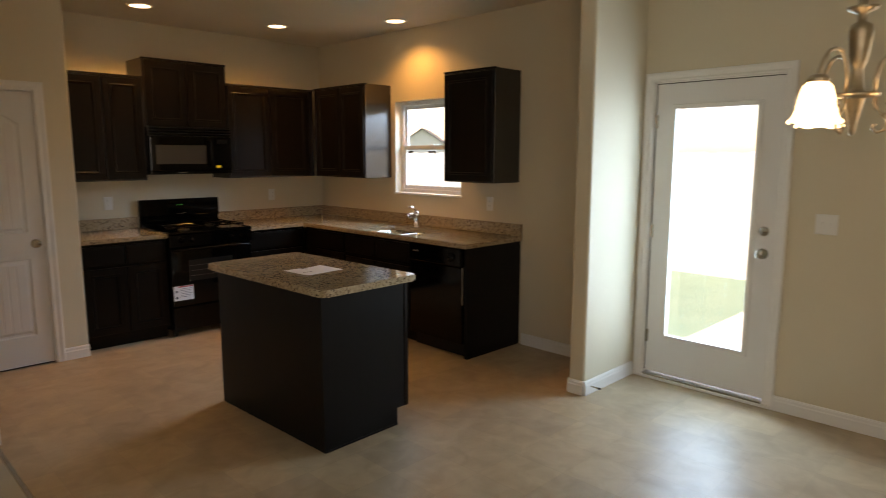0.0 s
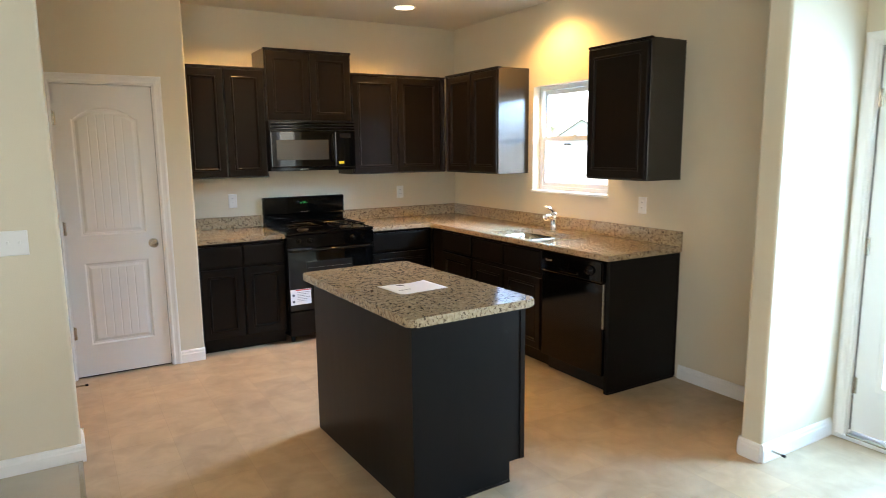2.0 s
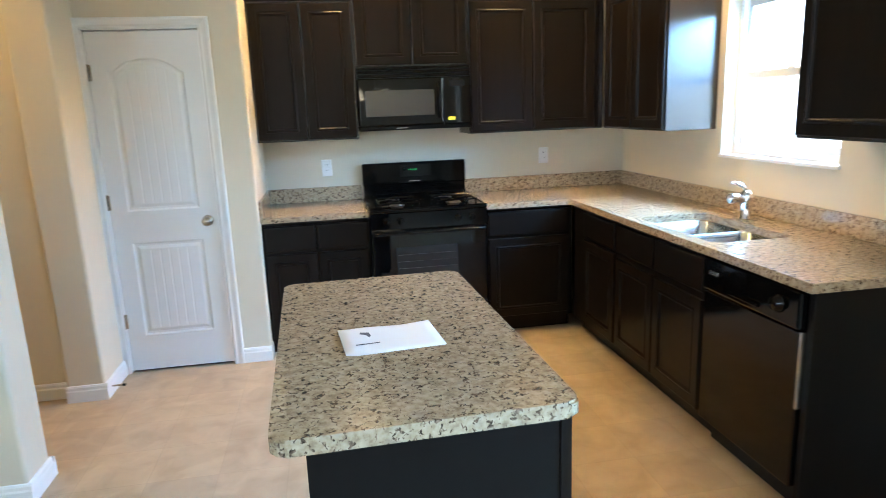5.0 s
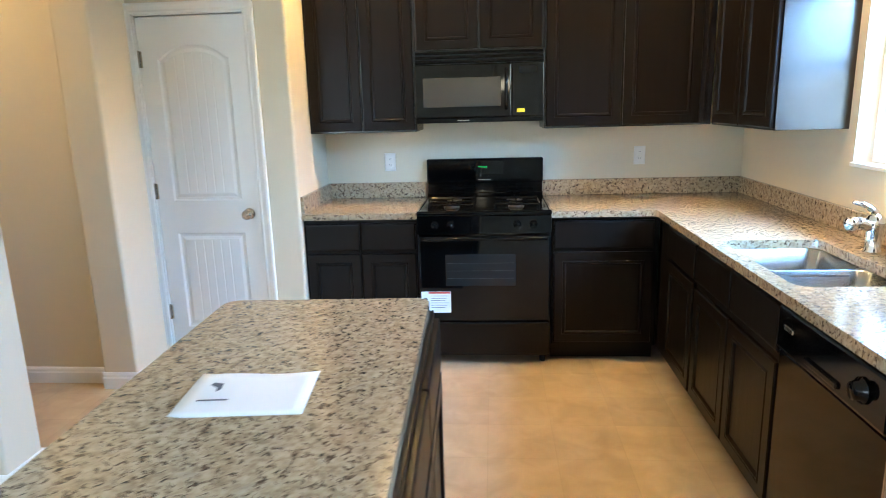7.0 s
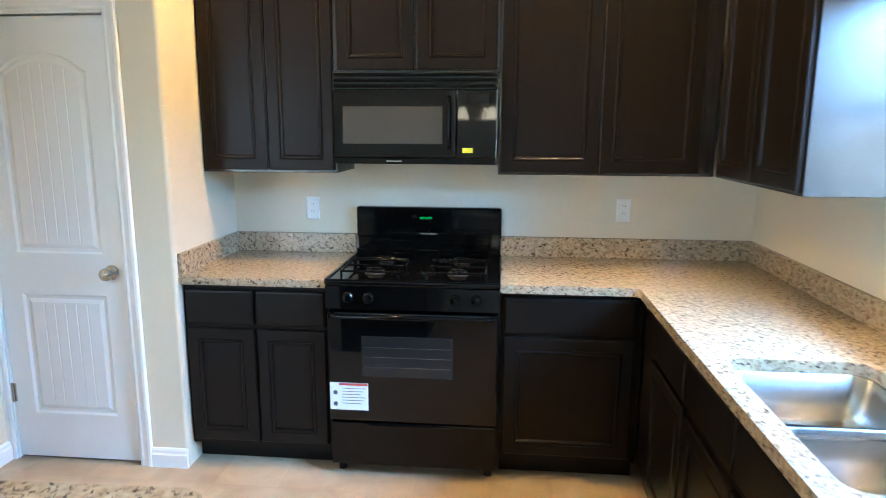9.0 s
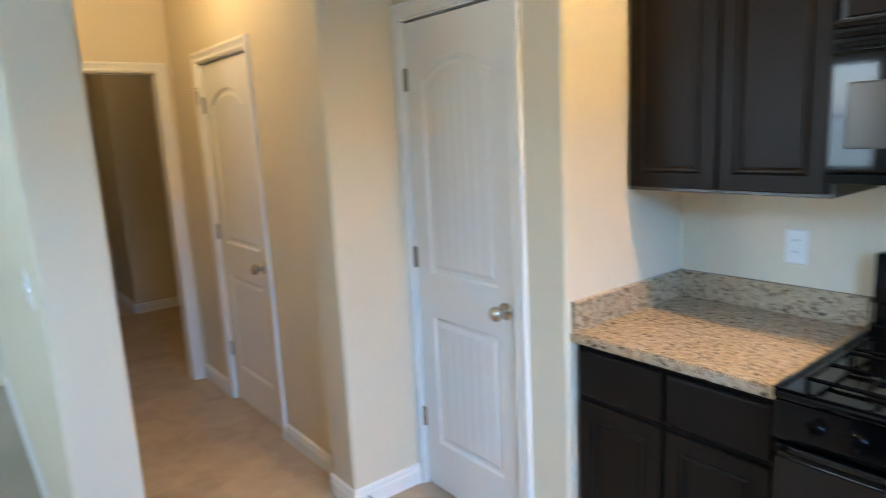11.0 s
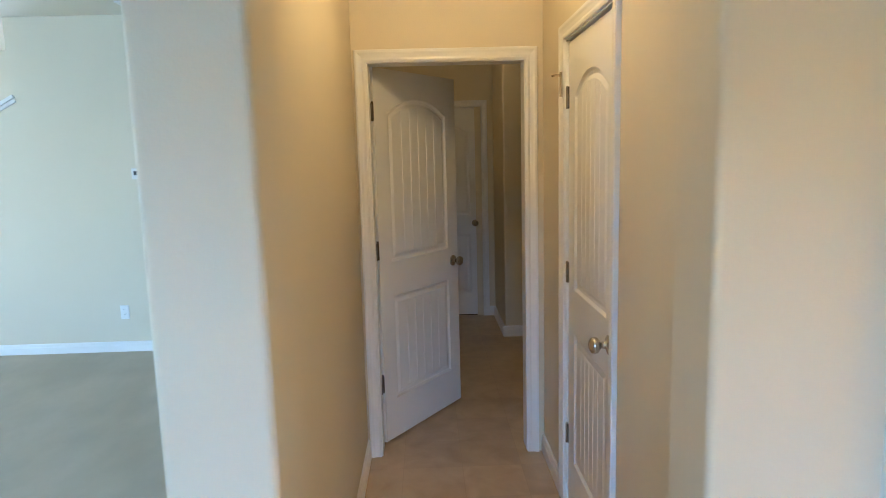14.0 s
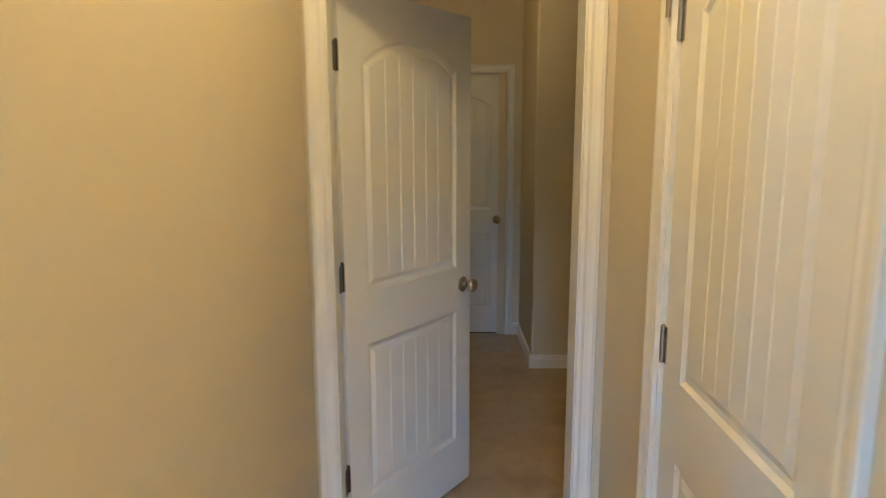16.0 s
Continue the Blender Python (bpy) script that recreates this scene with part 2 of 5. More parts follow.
def box(bm, x0, x1, y0, y1, z0, z1, bevel=0.0, seg=2):
    vs = [bm.verts.new((x, y, z)) for x in (x0, x1) for y in (y0, y1) for z in (z0, z1)]
    fs = [bm.faces.new([vs[i] for i in q]) for q in ((0, 1, 3, 2), (4, 6, 7, 5), (0, 4, 5, 1), (2, 3, 7, 6), (0, 2, 6, 4), (1, 5, 7, 3))]
    if bevel:
        es = {e for f in fs for e in f.edges}
        bmesh.ops.bevel(bm, geom=list(es), offset=bevel, segments=seg, affect="EDGES", profile=0.5)
    return bm


def boxes(*args, bevel=0.0, seg=2):
    bm = bmesh.new()
    for a in args:
        box(bm, *a, bevel=bevel, seg=seg)
    return bm


def prism(points, y0, y1, bm=None):
    """An outline in x and z, thick from y0 to y1."""
    bm = bm or bmesh.new()
    a, b = ([bm.verts.new((x, y, z)) for x, z in points] for y in (y0, y1))
    bm.faces.new(a)
    bm.faces.new(b[::-1])
    for i in range(len(points)):
        j = (i + 1) % len(points)
        bm.faces.new((a[i], b[i], b[j], a[j]))
    return bm


def slab(points, z0, z1, bm=None):
    """An outline in x and y, thick from z0 to z1."""
    bm = bm or bmesh.new()
    a, b = ([bm.verts.new((x, y, z)) for x, y in points] for z in (z0, z1))
    bm.faces.new(a)
    bm.faces.new(b[::-1])
    for i in range(len(points)):
        j = (i + 1) % len(points)
        bm.faces.new((a[i], b[i], b[j], a[j]))
    return bm


def lathe(profile, m=Matrix(), n=20, bm=None):
    """A profile of (radius, height) turned round z, set at m."""
    bm = bm or bmesh.new()
    rings = []
    for r, h in profile:
        rings.append([bm.verts.new(m @ Vector((max(r, 1e-4) * math.cos(6.28319 * i / n), max(r, 1e-4) * math.sin(6.28319 * i / n), h))) for i in range(n)])
    for p, q in zip(rings, rings[1:]):
        for i in range(n):
            bm.faces.new((p[i], p[(i + 1) % n], q[(i + 1) % n], q[i]))
    bm.faces.new(rings[0][::-1])
    bm.faces.new(rings[-1])
    return bm


def tube(points, radius, n=10, bm=None):
    bm = bm or bmesh.new()
    pts = [Vector(p) for p in points]
    rings, up = [], Vector((0.3, 0.2, 0.93))
    for i, p in enumerate(pts):
        d = (pts[min(i + 1, len(pts) - 1)] - pts[max(i - 1, 0)]).normalized()
        side = d.cross(up).normalized() if abs(d.dot(up)) < 0.98 else d.cross(Vector((1, 0, 0))).normalized()
        other = side.cross(d)
        r = radius[i] if isinstance(radius, (list, tuple)) else radius
        rings.append([bm.verts.new(p + r * (side * math.cos(6.28319 * k / n) + other * math.sin(6.28319 * k / n))) for k in range(n)])
    for a, b in zip(rings, rings[1:]):
        for k in range(n):
            bm.faces.new((a[k], a[(k + 1) % n], b[(k + 1) % n], b[k]))
    bm.faces.new(rings[0][::-1])
    bm.faces.new(rings[-1])
    return bm


def raised(w, h, t, rings, x0=0.0, z0=0.0, bm=None):
    """A panel w by h with its face at y = 0 and its back at y = t; rings: (inset, depth) from the edge inwards."""
    bm = bm or bmesh.new()
    loops = [[bm.verts.new((x0 + x, t, z0 + z)) for x, z in ((0, 0), (w, 0), (w, h), (0, h))]]
    for i, d in rings:
        loops.append([bm.verts.new((x0 + x, d, z0 + z)) for x, z in ((i, i), (w - i, i), (w - i, h - i), (i, h - i))])
    for a, b in zip(loops, loops[1:]):
        for k in range(4):
            bm.faces.new((a[k], a[(k + 1) % 4], b[(k + 1) % 4], b[k]))
    bm.faces.new(loops[0])
    bm.faces.new(loops[-1])
    return bm


def wall(name, axis, p0, p1, a0, a1, z0=0.0, z1=CEIL, holes=(), mat=PAINT, label="", parent=None):
    """A wall between p0 and p1 across, a0 to a1 along; axis: the way across. Holes go through: (from, to, bottom, top)."""
    al = sorted({a0, a1, *(h[0] for h in holes), *(h[1] for h in holes)})
    zl = sorted({z0, z1, *(h[2] for h in holes), *(h[3] for h in holes)})
    full = {(i, k) for i in range(len(al) - 1) for k in range(len(zl) - 1)
            if not any(h[0] <= (al[i] + al[i + 1]) / 2 <= h[1] and h[2] <= (zl[k] + zl[k + 1]) / 2 <= h[3] for h in holes)}
    bm, made = bmesh.new(), {}

    def v(p, i, k):
        if (p, i, k) not in made:
            c = (p1 if p else p0, al[i], zl[k])
            made[p, i, k] = bm.verts.new(c if axis == "x" else (c[1], c[0], c[2]))
        return made[p, i, k]

    for i, k in full:
        for p in (0, 1):
            bm.faces.new((v(p, i, k), v(p, i + 1, k), v(p, i + 1, k + 1), v(p, i, k + 1)))
        for di, dk, q in ((-1, 0, ((i, k), (i, k + 1))), (1, 0, ((i + 1, k), (i + 1, k + 1))), (0, -1, ((i, k), (i + 1, k))), (0, 1, ((i, k + 1), (i + 1, k + 1)))):
            if (i + di, k + dk) not in full:
                bm.faces.new((v(0, *q[0]), v(1, *q[0]), v(1, *q[1]), v(0, *q[1])))
    ob = mesh_object(name, bm, mat)
    if parent:
        ob.parent = parent
    return tagged(ob, label or "smooth drywall painted warm beige", "wall", kind="structure")


def baseboard(x0, y0, x1, y1):
    """A moulded white skirting board on the left of the way from (x0, y0) to (x1, y1)."""
    d = Vector((x1 - x0, y1 - y0, 0))
    n = Vector((-d.y, d.x, 0)).normalized()
    prof = ((0, 0), (0.016, 0), (0.016, 0.062), (0.012, 0.070), (0.011, 0.083), (0.006, 0.092), (0, 0.094))
    bm = bmesh.new()
    a = [bm.verts.new(Vector((x0, y0, h)) + n * t) for t, h in prof]
    b = [bm.verts.new(Vector((x1, y1, h)) + n * t) for t, h in prof]
    bm.faces.new(a)
    bm.faces.new(b[::-1])
    for i in range(len(prof)):
        j = (i + 1) % len(prof)
        bm.faces.new((a[i], b[i], b[j], a[j]))
    return tagged(mesh_object("baseboard", bm, TRIM), "white moulded baseboard along the wall", "baseboard", kind="structure")


# ---- structure ----
T = 0.12
PX, PY, PL = 0.445, 5.226, 0.464       # faces of the pantry return, the pantry front and the living-room wall end
tagged(mesh_object("floor_kitchen", boxes((0.455, XW, -2.5, YR, -0.1, 0.0)), VINYL), "tan stone-print vinyl floor, softly shiny", "floor", kind="structure")
tagged(mesh_object("floor_hall", boxes((-4.95, 0.455, 3.99, 6.1, -0.1, 0.0)), VINYL), "tan stone-print vinyl floor of the hall", "floor", kind="structure")
tagged(mesh_object("floor_living", boxes((-5.3, 0.447, -2.5, 3.99, -0.1, 0.008)), CARPET), "grey-beige carpet with vacuum marks", "carpet", kind="structure")
tagged(mesh_object("threshold_strip", boxes((0.44, 0.463, -2.5, 3.84, 0.0, 0.011), bevel=0.003), NICKEL), "thin metal strip between carpet and vinyl", "floor strip", kind="structure")
tagged(mesh_object("ceiling", boxes((-5.5, XW + 0.15, -2.7, 6.2, CEIL, CEIL + 0.15)), CEILING), "flat ceiling painted off-white", "ceiling", kind="structure")

WIN = (3.745, 4.63, 1.205, 2.08)
wall("wall_window", "x", XW, XW + 0.14, -2.62, 6.03, holes=(WIN, (1.10, 1.94, 0.0, 2.065), (-1.4, -0.1, 0.75, 2.2)))
wall("wall_range", "y", YR, YR + 0.14, 1.205, XW)
wall("wall_pantry_side", "x", 1.21, 1.33, PY + 0.12, YR)
wall("wall_pantry_front", "y", PY, PY + 0.12, PX, 1.33, holes=((0.471, 1.106, 0.0, 2.036),))
wall("wall_return", "x", 0.327, PX, 4.872, PY + 0.12)
wall("wall_pilaster_block", "x", 0.245, 0.327, 4.872, 5.10)
wall("wall_hall_right", "y", 4.947, 5.067, -1.77, 0.245, holes=((-1.145, -0.430, 0.0, 2.036),))
wall("wall_hall_left", "y", 3.857, 4.01, -2.47, 0.245)
wall("wall_pilaster", "x", 0.245, PL, 3.857, 4.068)
wall("wall_hall_end", "x", -1.77, -1.65, 4.01, 4.947, holes=((4.075, 4.865, 0.0, 2.036),))
wall("wall_stub", "y", 2.01, 2.127, 3.375, XW)
wall("wall_back_hall_left", "y", 3.89, 4.01, -4.83, -2.47)
wall("wall_back_hall_end", "x", -4.74, -4.62, 4.01, 5.13, holes=((4.06, 4.835, 0.0, 2.036),))
wall("wall_beyond_back_door", "x", -4.95, -4.83, 3.89, 5.13)
wall("wall_back_hall_jog", "y", 5.01, 5.13, -4.62, -3.85)
wall("wall_back_hall_face", "x", -3.97, -3.85, 5.13, 6.1)
wall("wall_back_hall_right", "y", 6.0, 6.12, -3.85, -1.65)
wall("wall_back_hall_near", "x", -1.77, -1.65, 5.067, 6.0)
wall("wall_closet_back", "y", 5.7, 5.8, -1.65, 1.215)
wall("wall_living", "x", -3.87, -3.75, 1.07, 2.60)
wall("wall_stair_back", "x", -5.3, -5.18, -2.62, 3.9, holes=((-1.34, -0.42, 1.45, 2.5),))
wall("wall_rear", "y", -2.62, -2.5, -5.3, XW, holes=tuple((x - 0.65, x + 0.65, 0.75, 2.25) for x in REAR))
wall("wall_stair_end", "y", 2.60, 2.72, -5.18, -3.75)
# low wall under the sloping stair cap
tagged(mesh_object("wall_stair_knee", slab([(0, 0), (0.12, 0), (0.12, 0.01), (0, 0.01)], 0, 0.01), PAINT), "low beige drywall under the stair cap", "wall", kind="structure")
knee = bpy.data.objects["wall_stair_knee"]
bmk = bmesh.new()
outline = [(-2.5, 0.0), (1.07, 0.0), (1.07, 2.10), (0.2, 1.64), (-2.5, 0.21)]
va, vb = ([bmk.verts.new((x, y, z)) for y, z in outline] for x in (-3.87, -3.75))
bmk.faces.new(va)
bmk.faces.new(vb[::-1])
for i in range(5):
    bmk.faces.new((va[i], vb[i], vb[(i + 1) % 5], va[(i + 1) % 5]))
bmesh.ops.recalc_face_normals(bmk, faces=bmk.faces)
bmk.to_mesh(knee.data)
bmk.free()
slope = math.atan2(0.46, 0.87)
cap = mesh_object("stair_cap", boxes((-0.085, 0.085, -3.9, 0.03, 0.0, 0.03), (-0.07, 0.07, -3.9, 0.02, -0.03, 0.0), bevel=0.004), TRIM)
cap.matrix_world = pose(-3.81, 1.075, 2.105, math.degrees(slope))
tagged(cap, "white painted cap board sloping up the stair wall", "stair trim", kind="structure")


def round_corner(name, corners, r=0.016):
    """Bullnose the upright edges of a wall that stand at the given places."""
    me = bpy.data.objects[name].data
    bm = bmesh.new()
    bm.from_mesh(me)
    es = [e for e in bm.edges if any(all(abs(v.co.x - x) < 1e-3 and abs(v.co.y - y) < 1e-3 for v in e.verts) for x, y in corners)]
    bmesh.ops.bevel(bm, geom=es, offset=r, segments=5, affect="EDGES", profile=0.5)
    bm.to_mesh(me)
    bm.free()


round_corner("wall_pilaster", ((PL, 3.857), (PL, 4.068), (0.245, 4.068)))
round_corner("wall_return", ((PX, 4.872),))
round_corner("wall_pilaster_block", ((0.245, 4.872),))
round_corner("wall_stub", ((3.375, 2.01), (3.375, 2.127)))
round_corner("wall_pantry_front", ((1.33, PY),))
round_corner("wall_back_hall_jog", ((-3.85, 5.01),))
# the fireplace corner
FA = math.atan2(3.875 - 2.50, 1.28)
FM = Matrix.Translation((-3.75, 2.50, 0)) @ Matrix.Rotation(FA, 4, "Z")
fw = mesh_object("wall_fireplace", boxes((-0.05, 1.93, 0.0, 0.12, 0, CEIL)), PAINT)
fw.matrix_world = FM
tagged(fw, "angled beige drywall above the corner fireplace", "wall", kind="structure")

for run in ((XW, -2.5, XW, 1.045), (XW, 2.127, XW, 3.03), (XW - 0.016, 2.01, 3.375, 2.01),
            (1.33, PY, 1.156, PY), (PX, PY - 0.0, PX, 4.872), (PX + 0.016, 4.872, 0.245, 4.872), (0.245, 4.947, -0.370, 4.947),
            (-1.205, 4.947, -1.65, 4.947), (-1.65, 4.01, 0.245, 4.01), (0.245, 4.068, PL + 0.016, 4.068), (PL, 4.068, PL, 3.857),
            (PL + 0.016, 3.857, -2.40, 3.857), (-3.75, 2.47, -3.75, -2.5), (-4.62, 5.01, -4.62, 4.90), (-3.85, 5.01, -4.62, 5.01),
            (-3.85, 6.0, -3.85, 4.994), (3.375, 2.127, XW, 2.127), (3.375, 2.01, 3.375, 2.127)):
    # each run keeps the room on its left
    x0, y0, x1, y1 = run
    baseboard(x0, y0, x1, y1)


# ---- doors ----
def panel_mesh(bm, x0, x1, z0, z1, sag, grooves, y, flip=1):
    """A moulded door panel: a sunk border, then a raised field with fine vertical grooves. sag: rise of its arched top."""
    def top(x, i):
        u = (x - (x0 + x1) / 2) / ((x1 - x0) / 2)
        return z1 - i + sag * (max(0.0, 1 - (abs(u) / 0.93) ** 2.3) if sag else 0.0)

    steps, n = ((0.0, 0.0), (0.010, 0.009), (0.022, 0.010), (0.040, 0.003), (0.046, 0.003)), 24
    loops = []
    for i, d in steps:
        xs = [x1 - i - (x1 - x0 - 2 * i) * k / n for k in range(n + 1)]
        pts = [(x0 + i, z0 + i), (x1 - i, z0 + i)] + [(x, top(x, i)) for x in xs]
        loops.append([bm.verts.new((x, y + flip * d, z)) for x, z in pts])
    for a, b in zip(loops, loops[1:]):
        for k in range(len(a)):
            bm.faces.new((a[k], a[(k + 1) % len(a)], b[(k + 1) % len(a)], b[k]))
    i, d = steps[-1]
    l, r = x0 + i, x1 - i
    marks = [(l, d)]
    for g in range(1, grooves + 1):
        c = l + (r - l) * g / (grooves + 1)
        marks += [(c - 0.004, d), (c - 0.001, d + 0.0022), (c + 0.001, d + 0.0022), (c + 0.004, d)]
    marks.append((r, d))
    full = []
    for (xa, da), (xb, db) in zip(marks, marks[1:]):
        k = 3 if xb - xa > 0.02 else 1
        full += [(xa + (xb - xa) * q / k, da + (db - da) * q / k) for q in range(k)]
    full.append(marks[-1])
    col = [(bm.verts.new((x, y + flip * e, z0 + i)), bm.verts.new((x, y + flip * e, top(x, i)))) for x, e in full]
    for p, q in zip(col, col[1:]):
        bm.faces.new((p[0], q[0], q[1], p[1]))


def door_leaf(w, h, parent, m=Matrix()):
    """A two-panel moulded leaf: x from the hinge side 0 to w, face at y = 0, back at y = 0.035."""
    st, lz, top, sag = 0.105, (0.22, 0.80, 0.99), h - 0.145, 0.075
    if w < 0.66:
        st = 0.10
    bm = bmesh.new()
    for y, f in ((0.0, 1), (0.035, -1)):
        pts_up = 24
        xl, xr = st, w - st
        def quad(a, b, c, d):
            bm.faces.new([bm.verts.new((x, y, z)) for x, z in ((a, c), (b, c), (b, d), (a, d))])
        quad(0, xl, 0, h), quad(xr, w, 0, h), quad(xl, xr, 0, lz[0]), quad(xl, xr, lz[1], lz[2])
        for k in range(pts_up):
            xa, xb = xl + (xr - xl) * k / pts_up, xl + (xr - xl) * (k + 1) / pts_up
            def arch(x):
                u = (x - (xl + xr) / 2) / ((xr - xl) / 2)
                return top - sag + sag * max(0.0, 1 - (abs(u) / 0.93) ** 2.3)
            bm.faces.new([bm.verts.new((x, y, z)) for x, z in ((xa, arch(xa)), (xb, arch(xb)), (xb, h), (xa, h))])
        panel_mesh(bm, xl, xr, lz[0], lz[1], 0.0, 5, y, f)
        panel_mesh(bm, xl, xr, lz[2], top - sag, sag, 5, y, f)
    for a, b in (((0, 0), (w, 0)), ((w, 0), (w, h)), ((w, h), (0, h)), ((0, h), (0, 0))):
        bm.faces.new([bm.verts.new((p[0], y, p[1])) for p, y in ((a, 0), (b, 0), (b, 0.035), (a, 0.035))])
    bmesh.ops.remove_doubles(bm, verts=bm.verts, dist=0.0004)
    leaf = part("door_leaf", bm, DOORPAINT, parent, "white moulded leaf with arched grooved panel")
    leaf.matrix_local = m
    for y, f in ((0.0, -1), (0.035, 1)):
        k = lathe(((0.032, 0), (0.033, 0.006), (0.026, 0.009), (0.013, 0.012), (0.011, 0.03), (0.016, 0.034), (0.026, 0.042), (0.029, 0.052), (0.026, 0.062), (0.015, 0.069), (0.002, 0.071)), pose(w - 0.06, y, 0.910, 90 if f < 0 else -90))
        part("door_knob", k, NICKEL, leaf, "satin nickel round knob", True)
    part("latch_plate", boxes((w - 0.001, w + 0.0015, 0.008, 0.027, 0.88, 0.94)), NICKEL, leaf)
    return leaf


def hinges(parent, x, y, zs=(0.33, 1.06, 1.795), mat=None):
    for z in zs:
        bm = lathe(((0.0065, 0), (0.0065, 0.089), (0.003, 0.094)), Matrix.Translation((x, y - 0.006, z - 0.045)), 10)
        box(bm, x - 0.016, x + 0.016, y - 0.003, y + 0.001, z - 0.044, z + 0.044)
        part("hinge", bm, mat or NICKEL, parent, "satin nickel butt hinge")


def casing(parent, x0, x1, h, y, w=0.058):
    """Moulded trim round an opening from x0 to x1, its back on the plane y, facing -y."""
    def strip(a, b):
        bm = bmesh.new()
        prof = ((0, 0), (0, 0.011), (0.010, 0.014), (0.020, 0.012), (0.034, 0.015), (0.044, 0.019), (w - 0.003, 0.019), (w, 0.016), (w, 0))
        p = [bm.verts.new(a(s, t)) for s, t in prof]
        q = [bm.verts.new(b(s, t)) for s, t in prof]
        bm.faces.new(p), bm.faces.new(q[::-1])
        for i in range(len(prof)):
            j = (i + 1) % len(prof)
            bm.faces.new((p[i], q[i], q[j], p[j]))
        part("casing", bm, TRIM, parent)
    strip(lambda s, t: (x0 - s, y - t, 0), lambda s, t: (x0 - s, y - t, h + s))
    strip(lambda s, t: (x1 + s, y - t, 0), lambda s, t: (x1 + s, y - t, h + s))
    strip(lambda s, t: (x0 - s, y - t, h + s), lambda s, t: (x1 + s, y - t, h + s))


def frame_door(name, m, opening, depth, label, swing=None, leaf_y=0.012, hinge_side=0, back_casing=False):
    """A jamb, its trim and a leaf. Local x runs along the wall from the opening's start, -y faces the viewer."""
    d = root(name, m, label, "door", kind="structure")
    w, h = opening, 2.036
    for a in ((0, 0.012, 0, depth, 0, h), (w - 0.012, w, 0, depth, 0, h), (0.012, w - 0.012, 0, depth, h - 0.012, h)):
        part("jamb", boxes(a, bevel=0.001), TRIM, d)
    stop = leaf_y + 0.04
    if swing is None:
        for a in ((0.012, 0.022, stop, stop + 0.03, 0, h - 0.012), (w - 0.022, w - 0.012, stop, stop + 0.03, 0, h - 0.012), (0.022, w - 0.022, stop, stop + 0.03, h - 0.024, h - 0.012)):
            part("stop", boxes(a), TRIM, d)
    casing(d, 0.006, w - 0.006, h - 0.006, 0.0)
    lw = w - 0.03
    if swing is None:
        # dark strips stand in for the shade at the leaf's latch edge and foot
        part("gap_shade_strip", boxes((w - 0.016, w - 0.0125, leaf_y + 0.006, leaf_y + 0.03, 0.002, h - 0.016), (0.016, w - 0.016, leaf_y + 0.014, leaf_y + 0.03, 0.0015, 0.011)), GAPSHADE_PLASTIC, d, "dark strip standing in for gap shade")
        lm = pose(0.015, leaf_y, 0.012)
        hinges(d, 0.013, leaf_y)
    else:
        lm = swing
    door_leaf(lw, 2.003, d, lm)
    return d


frame_door("door_pantry", (0.471, PY, 0), 0.635, 0.12, "closed white two-panel pantry door with nickel knob")
closet = frame_door("door_closet", (-1.145, 4.947, 0), 0.715, 0.12, "closed white two-panel closet door in the hall")
part("hinge_stop", tube([(0.008, -0.02, 1.80), (0.008, -0.02, 1.90)], 0.006, 8, tube([(0.008, -0.02, 1.885), (-0.003, -0.040, 1.890), (-0.010, -0.055, 1.886)], 0.005, 8)), NICKEL, closet, "nickel hinge-pin door stop")
ha = math.degrees(math.atan2(4.527 - 4.095, -(2.357 - 1.75)))
HE = pose(-1.65, 4.075, 0, 0, 0, 90)
hall_door = frame_door("door_hall_end", HE, 0.79, 0.12, "half-open white two-panel door at the hall end", swing=HE.inverted() @ pose(-1.765, 4.10, 0.022, 0, 0, ha))
for z in (0.35, 1.08, 1.80):
    hb = boxes((0.012, 0.016, 0.085, 0.118, z - 0.045, z + 0.045))
    plate_ob = part("hinge_plate", boxes((-0.002, 0.0, 0.002, 0.034, z - 0.057, z + 0.033)), DARKHINGE, [o for o in hall_door.children if o.name.startswith("door_leaf")][0], "bronze hinge plate")
    lathe(((0.007, 0), (0.007, 0.09)), Matrix.Translation((0.019, 0.118, z - 0.045)), 10, hb)
    part("hinge", hb, DARKHINGE, hall_door, "bronze butt hinge")
frame_door("door_back_hall", pose(-4.62, 4.125, 0, 0, 0, 90), 0.775, 0.12, "closed white panel door at the back of the hall")


